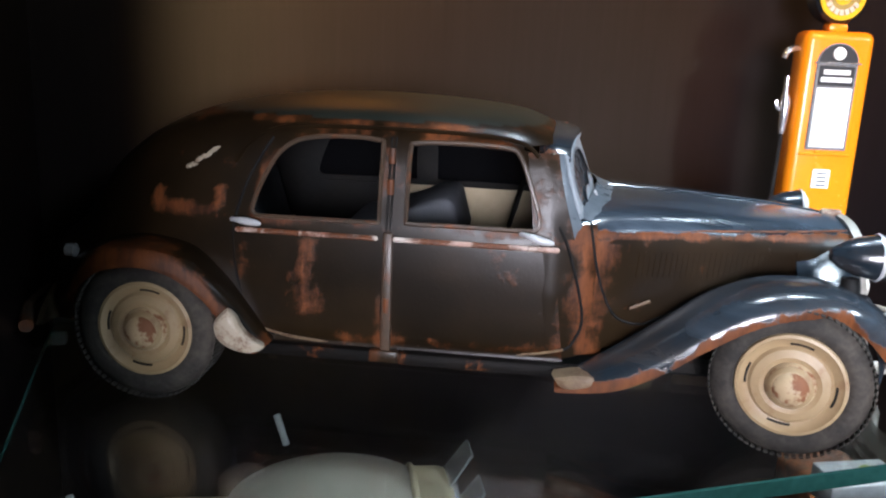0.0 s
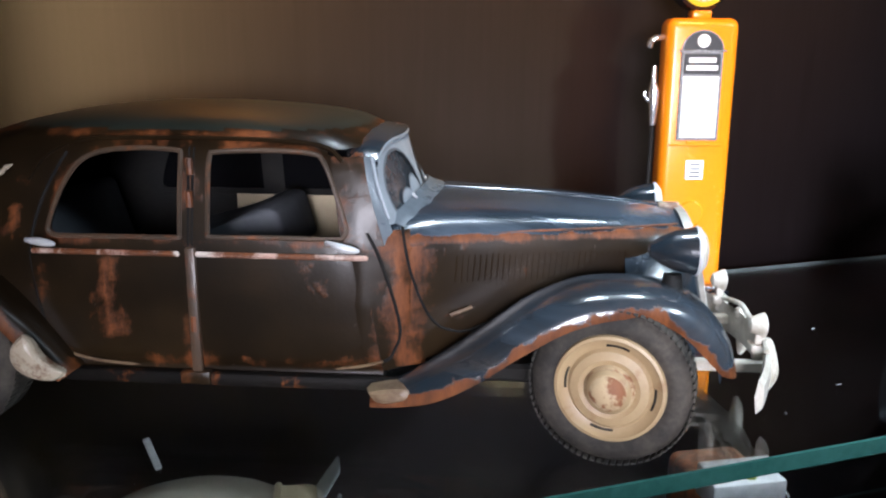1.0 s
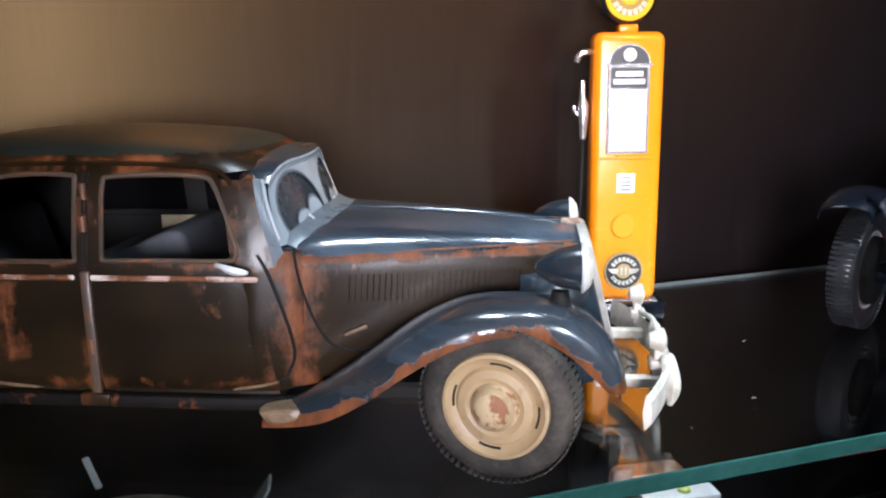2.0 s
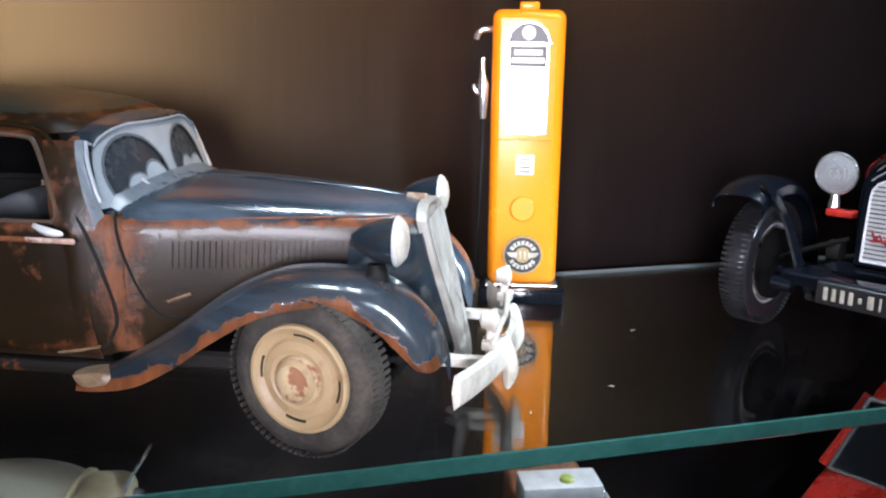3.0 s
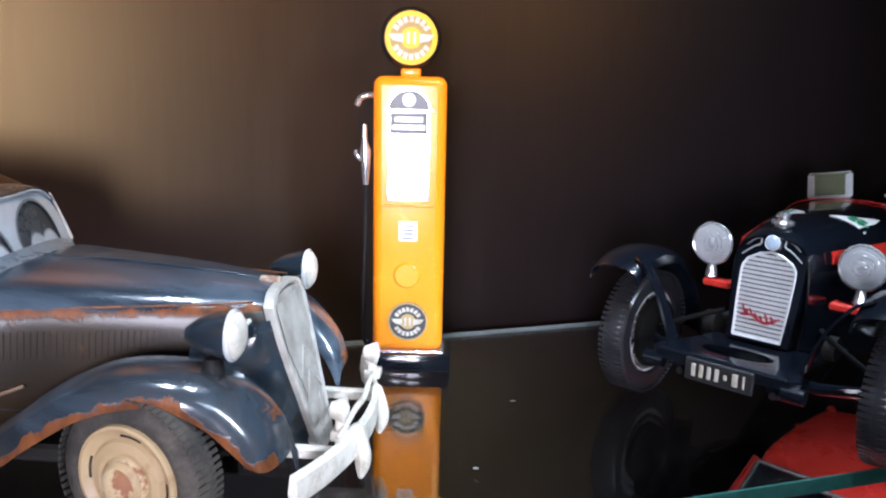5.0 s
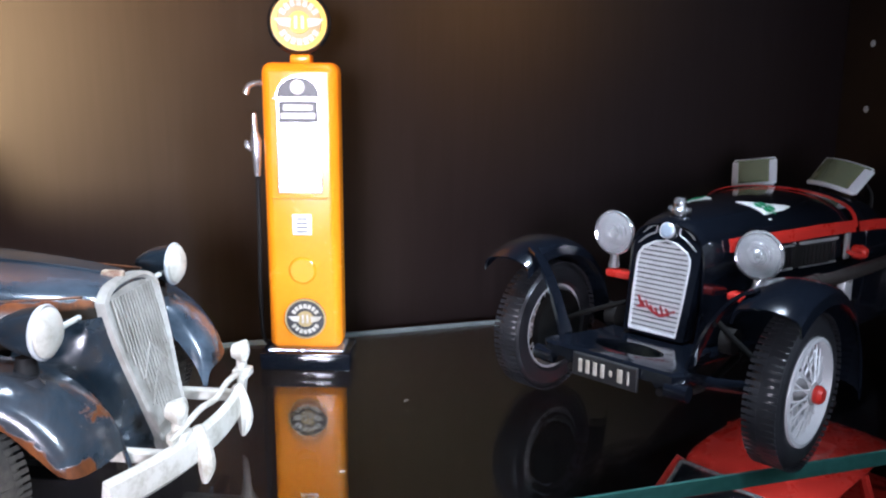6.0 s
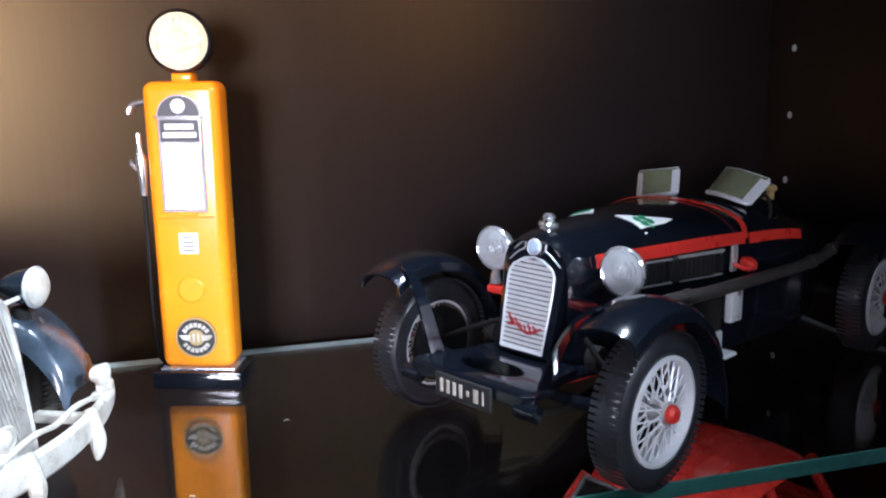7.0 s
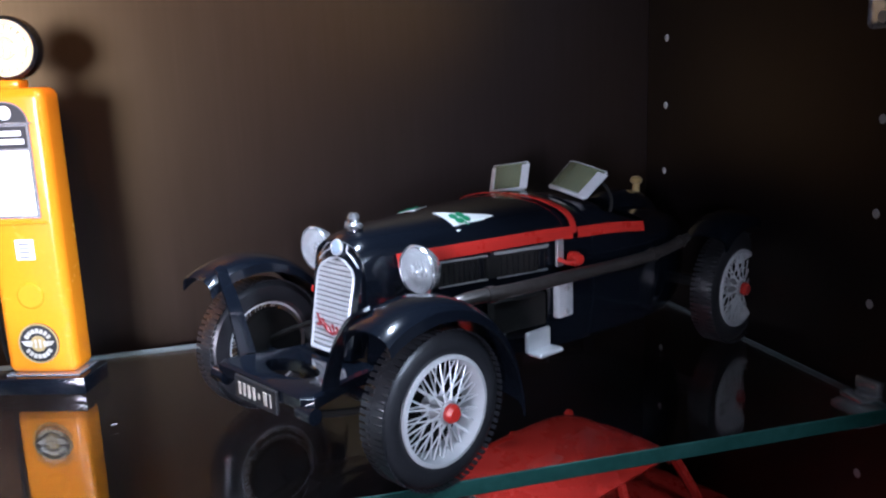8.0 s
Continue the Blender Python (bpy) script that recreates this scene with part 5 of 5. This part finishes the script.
        for k, r in ((0, 0.9), (1, 0.45)):
            part("screen_frame", tubed([m @ Vector((-0.045 * d * d - 6.5 * k, d, -0.6 + 11.4 * k)) for d in np.linspace(-8.8, 8.8, 12)], r, 6), SILVER, screen)
    # left flank: louvred panels, exhaust, fittings
    for sgn in (1,):
        for x0, x1 in ((-48, -29), (-74, -52)):
            for zz in (46.4, 54.0):
                part("panel_frame", tubed([(x0, bonnet_w(x0) + 0.5, zz), (x1, bonnet_w(x1) + 0.5, zz)], 0.4, 6), STEEL, car)
            part("louvre_panel", boxed(x0, x1, sgn * (bonnet_w(x0 / 2 + x1 / 2)) - 1.2, sgn * (bonnet_w(x0 / 2 + x1 / 2)) + 0.5, 46.5, 53.8, 0.3, 1, pose((x0 + x1) / 2, 0, 0, 0, 0, -10.5) @ pose(-(x0 + x1) / 2, 0, 0)), MATT_BLACK, car)
            for k in range(9):
                x = x0 + 1.4 + k * (x1 - x0 - 2.8) / 8
                part("louvre", tubed([(x, bonnet_w(x) + 0.7, 47.2), (x, bonnet_w(x) + 0.6, 53.0)], 0.5, 5), BLACK, car)
        part("panel_frame", tubed([(-74.5, bonnet_w(-74) + 0.6, 54.4), (-51, bonnet_w(-51) + 0.6, 54.4)], 0.5, 6), STEEL, car)
        part("strap", boxed(-80.5, -76.5, 28.2, 29.4, 47, 56, 0.4, 1), STEEL, car)
        part("valve_knob", revolved([(0, -2), (2.4, -2), (2.6, 0.6), (1.6, 2.6), (0, 3)], 14, pose(-84, 31.5, 49) @ TO_Y @ pose(0, 0, 0, 180)), RED, car, "red filler knob")
        part("knob_pipe", tubed(spline([(-76, 30, 50), (-79, 32.5, 48.5), (-83, 32.6, 49)], 8), 0.8, 6), RED, car)
        pipe = spline([(-16, 26, 42), (-28, 32, 45.5), (-44, 36, 46), (-80, 37.5, 45.8), (-110, 37.5, 45.2), (-130, 37, 45.4), (-146, 36, 46.4), (-156, 35, 47.5)], 40)
        part("exhaust_pipe", tubed(pipe, [1.5] * 4 + [2.1] * 30 + [2.0, 1.9, 1.8, 1.7, 1.6, 1.5], 12), PIPE, car, "grey exhaust pipe along the flank")
        for i in (8, 26, 34):
            part("pipe_clamp", tubed([pipe[i], pipe[i + 1]], 2.5, 12), PIPE, car)
        part("side_plate", boxed(-74, -50, 25, 28.4, 29, 40, 0.5, 1, pose(-62, 0, 0, 0, 0, -9) @ pose(62, 0, 0)), MATT_BLACK, car)
        for k in range(10):
            x = -72.5 + k * 2.3
            part("louvre", tubed([(x, bonnet_w(x) + 1.6, 30.2), (x, bonnet_w(x) + 1.4, 39.2)], 0.55, 5), BLACK, car)
        part("side_bracket", boxed(-84.5, -76, 27.6, 30.4, 29.5, 41.5, 0.6, 2), SILVER, car, "bare aluminium side bracket")
        for zz in (31.5, 39.5):
            part("bracket_bolt", revolved([(0, 1.0), (0.9, 0.8), (1.0, 0)], 10, pose(-80.2, 30.3, zz) @ TO_Y @ pose(0, 0, 0, 180)), STEEL, car)
        step = boxed(-73, -60, 27.4, 29.0, 20.5, 27.5, 0.5, 1)
        box(step, -73, -60, 28.6, 34.5, 20.0, 21.4, 0.5, 1)
        part("step", step, SILVER, car, "bent aluminium side step")
    hump = [(-146, 7, 57, 60.5), (-152, 9, 55, 62.5), (-162, 9.5, 53, 62.8), (-174, 8, 50, 61.0), (-186, 5, 46, 56.0), (-194, 2, 43, 48.0)]
    rings = [[(x, w * math.cos(a), zb + (zt - zb) * max(0.0, math.sin(a)) - (2 if math.sin(a) < 0 else 0)) for a in np.linspace(0, 2 * math.pi, 21)[:-1]] for x, w, zb, zt in spline(hump, 20)]
    part("headrest", loft(bmesh.new(), rings, True, True), GLOSS_BLACK, car, "black headrest fairing behind the cockpit")
    part("fuel_cap", revolved([(0, -3.5), (1.6, -3.4), (1.5, 1.4), (2.6, 2.0), (2.7, 3.2), (1.6, 4.4), (0, 4.6)], 20, pose(-176, 0, 62.2)), GOLD, car, "dull brass fuel cap")
    part("steering_wheel", tubed([(-118 - 3.0 * math.cos(a), 14 + 10 * math.sin(a), 62 + 9 * math.cos(a)) for a in np.linspace(0, 2 * math.pi, 30)], 0.7, 6), MATT_BLACK, car)
    for ob in list(car.children):
        if ob.name.startswith("wheel"):
            ob.location.x *= WHEELBASE
            continue
        running = ob.name.startswith(("wing", "brake_drum", "rear_axle"))
        m = Matrix.Diagonal((WHEELBASE if running else BODY_LENGTH, 1, 1, 1))
        if not running:
            m[2][0] = RAKE
        for mesh_part in (ob, *ob.children_recursive):
            mesh_part.data.transform(m)
    return car


def bonnet_w(x):
    return float(np.interp(x, [-100, -80, -60, -40, -20, -8], [29.6, 27.4, 24.0, 20.0, 15.8, 13.4]))


def bonnet_top(x, y):
    w = bonnet_w(x)
    zb, zt = float(np.interp(x, [-100, -60, -20], [18, 19, 22])), float(np.interp(x, [-100, -80, -60, -40, -20], [67.4, 67.6, 67.2, 66.6, 65.6]))
    return zb + (zt - zb) * float(np.interp(abs(y) / w, [0, 0.3, 0.62, 0.86, 0.97, 1.0], [1.0, 0.99, 0.955, 0.88, 0.76, 0.62]))


build_racer()


# ---- on the lower shelf, seen through the glass ----
LIME = mat("yellow_green_plastic", (0.16, 0.19, 0.03), 0.3)
SHELF = -0.128


def build_red_car():
    car = empty("model_car", pose(0.370, 0.216, SHELF, 0, 0, -153), "red saloon model car with chrome windscreen frame on the lower shelf", "model car")
    st = [(84, 22, 14, 44), (70, 30, 12, 52), (40, 36, 12, 58), (8, 40, 12, 61), (-20, 42, 12, 62), (-80, 43, 12, 62), (-110, 40, 13, 56), (-128, 32, 16, 44)]
    rings = []
    for x, w, zb, zt in spline(st, 30):
        half = spline([(0, w * a, zb + (zt - zb) * b) for a, b in ((0, 0), (0.8, 0), (1.0, 0.25), (1.0, 0.6), (0.94, 0.85), (0.75, 0.97), (0, 1.0))], 20)
        rings.append([(x, -y, z) for _, y, z in half] + [(x, y, z) for _, y, z in half[-2:0:-1]])
    part("body", loft(bmesh.new(), rings, True, True), RED, car)
    roof = [(2, 25, 83), (-4, 26.5, 87.5), (-20, 27.5, 89), (-50, 27.5, 89), (-70, 26.5, 87.5), (-79, 24, 82)]
    rings = [[(x, w * math.sin(a), z - 3.2 * (1 - math.cos(a))) for a in np.linspace(-1.45, 1.45, 16)] for x, w, z in spline(roof, 20)]
    part("roof", thicken(loft(bmesh.new(), rings), 1.2), RED, car)
    for sgn in (-1, 1):
        for (x0, z0), (x1, z1) in (((17, 60), (1, 85)), ((-40, 61), (-40, 86)), ((-86, 61), (-76, 84))):
            part("pillar", tubed([(x0, sgn * 35, z0), (x1, sgn * 26.5, z1)], 2.2, 8), RED, car)
        part("handle", tubed(spline([(-116, sgn * 38, 46), (-119, sgn * 41.5, 45), (-121, sgn * 42, 49)], 8), 1.0, 6), CHROME, car)
    glass = loft(bmesh.new(), [[(18, -32, 60), (18, 32, 60)], [(2.5, -25, 84), (2.5, 25, 84)]])
    screen = part("windscreen", thicken(glass, 0.8), GLOSS_BLACK, car, "dark windscreen with chrome frame")
    loop = [(18.4, -32, 60), (2.8, -25.5, 84.4), (2.8, 25.5, 84.4), (18.4, 32, 60), (18.4, -32, 60)]
    for a, b in zip(loop, loop[1:]):
        part("frame_bar", tubed([a, b], 0.9, 8), CHROME, screen)
    for k in range(3):
        part("print_bar", boxed(13.2 - k * 1.5, 13.6 - k * 1.5, 12, 18, 67.6 + 2.3 * k, 68.6 + 2.3 * k), WHITE, screen, smooth=0)
    for x in (50, -92):
        for sgn in (-1, 1):
            part("wheel", revolved([(0, -5), (12, -5), (17, -4), (18, 0), (17, 4), (12, 5), (0, 5)], 32, pose(x, sgn * 36, 18) @ TO_Y), RUBBER_NEW, car)
    return car


def build_grey_car():
    car = empty("model_car", pose(0.012, 0.268, SHELF, 0, 0, -10), "grey roofed cream model car on the lower shelf", "model car")
    roof = [(-28, 18, 55), (-22, 26, 66), (-8, 30, 73.5), (12, 31, 77), (30, 29, 76), (42, 25, 73)]
    rings = [[(x, w * math.sin(a), z - 12 * (1 - math.cos(a))) for a in np.linspace(-1.3, 1.3, 18)] for x, w, z in spline(roof, 24)]
    part("roof", thicken(loft(bmesh.new(), rings), 1.2), OLIVE, car, "rounded grey roof")
    part("rib", tubed([(42, 25 * math.sin(a), 73.6 - 12 * (1 - math.cos(a))) for a in np.linspace(-1.2, 1.2, 14)], 1.3, 8), CARD, car)
    part("body", boxed(-62, 66, -32, 32, 10, 54, 7, 4), CARD, car, "cream body")
    part("cab", boxed(36, 58, -24, 24, 50, 69, 6, 3), CARD, car)
    for x in (-40, 42):
        for sgn in (-1, 1):
            part("wheel", revolved([(0, -5), (12, -5), (16, -4), (17, 0), (16, 4), (12, 5), (0, 5)], 32, pose(x, sgn * 32, 17) @ TO_Y), RUBBER_NEW, car)
    for y in (-13, 13):
        part("lamp", revolved([(0, -5), (5, -4), (6.5, 0), (6, 2), (0, 3)], 24, pose(58, y, 58) @ TO_X), CHROME, car)
        part("screen_wing", thicken(loft(bmesh.new(), [[(50, y - 9, 58), (50, y + 9, 58)], [(64, y - 6, 79), (64, y + 6, 79)]]), 0.9), LENS, car, "small clear screen")
    part("mirror", revolved([(0, -2), (3.4, -1.5), (3.8, 0), (0, 1)], 20, pose(-46, -20, 60) @ TO_X), CHROME, car)
    return car


def build_van():
    van = empty("toy_van", pose(0.222, 0.250, SHELF, 0, 0, -8), "small orange toy van with grey roof box on the lower shelf", "toy van")
    part("body", boxed(-15, 15, -28, 12, 10, 67, 4, 3), RUST, van)
    part("roof", boxed(-14.5, 14.5, -26, -12, 64, 74, 1.0, 2), STEEL, van, "pale grey roof box")
    part("roof_lamp", revolved([(0, 0), (2.6, 0), (2.4, 1.2), (1.2, 2.0), (0, 2.2)], 18, pose(2, -21, 74)), LIME, van, "small yellow-green roof lamp")
    part("coil", tubed([(17 + 2.4 * math.cos(a), -20 + a * 0.7, 63 + 2.4 * math.sin(a)) for a in np.linspace(0, 22, 90)], 0.7, 6), CHROME, van)
    for x in (-12, 12):
        for y in (-18, 4):
            part("wheel", revolved([(0, -3), (8, -3), (11, -2), (11.5, 0), (11, 2), (8, 3), (0, 3)], 28, pose(x, y, 11.5) @ TO_X), RUBBER_NEW, van)
    return van


build_red_car()
build_grey_car()
build_van()
for x, z0, z1 in ((15.5, -64.0, -50.0), (-60.0, -96, -75)):
    tagged(part("price_strip", boxed(x - 1.3, x + 1.3, BY - 1.2, BY - 0.1, z0, z1, 0.3, 1, pose(x, 0, z0) @ pose(0, 0, 0, 0, -16) @ pose(-x, 0, -z0)), WHITE), "narrow white paper strip on the back panel", "label strip", "strips on the back panel")
hinge = empty("door_hinge", pose(0, 0, 0), "bright metal cup hinge on the cabinet side", "hinge")
part("plate", boxed(RX - 2.5, RX, 155, 176, 118, 134, 2.4, 4), CHROME, hinge)
part("arm", boxed(RX - 6, RX - 2.5, 140, 165, 122, 130.0, 1.6, 4), CHROME, hinge)
for yy in (169.5, 171.5):
    part("screw", revolved([(0, 0.8), (1.6, 0.6), (1.9, 0)], 14, pose(RX - 2.5, yy, 121.5 if yy < 170 else 130.5) @ pose(0, 0, 0, 0, -90)), STEEL, hinge)
for x, y, a, n in ((244.1, 230.6, 12, 1.5), (214.5, 186.6, -20, 1.3), (345.0, 165.0, 40, 1.0), (185.0, 175.0, 70, 0.9)):
    bm = tubed([(-n * 0.6, 0, 0.1), (0, 0.2, 0.16), (n * 0.6, 0, 0.1)], 0.08, 6)
    fleck = part("lint_fleck", bm, WHITE)
    fleck.matrix_basis = pose(x * MM, y * MM, 0, 0, 0, a)
    tagged(fleck, "tiny white lint fleck lying on the glass", "lint", "flecks on the glass")
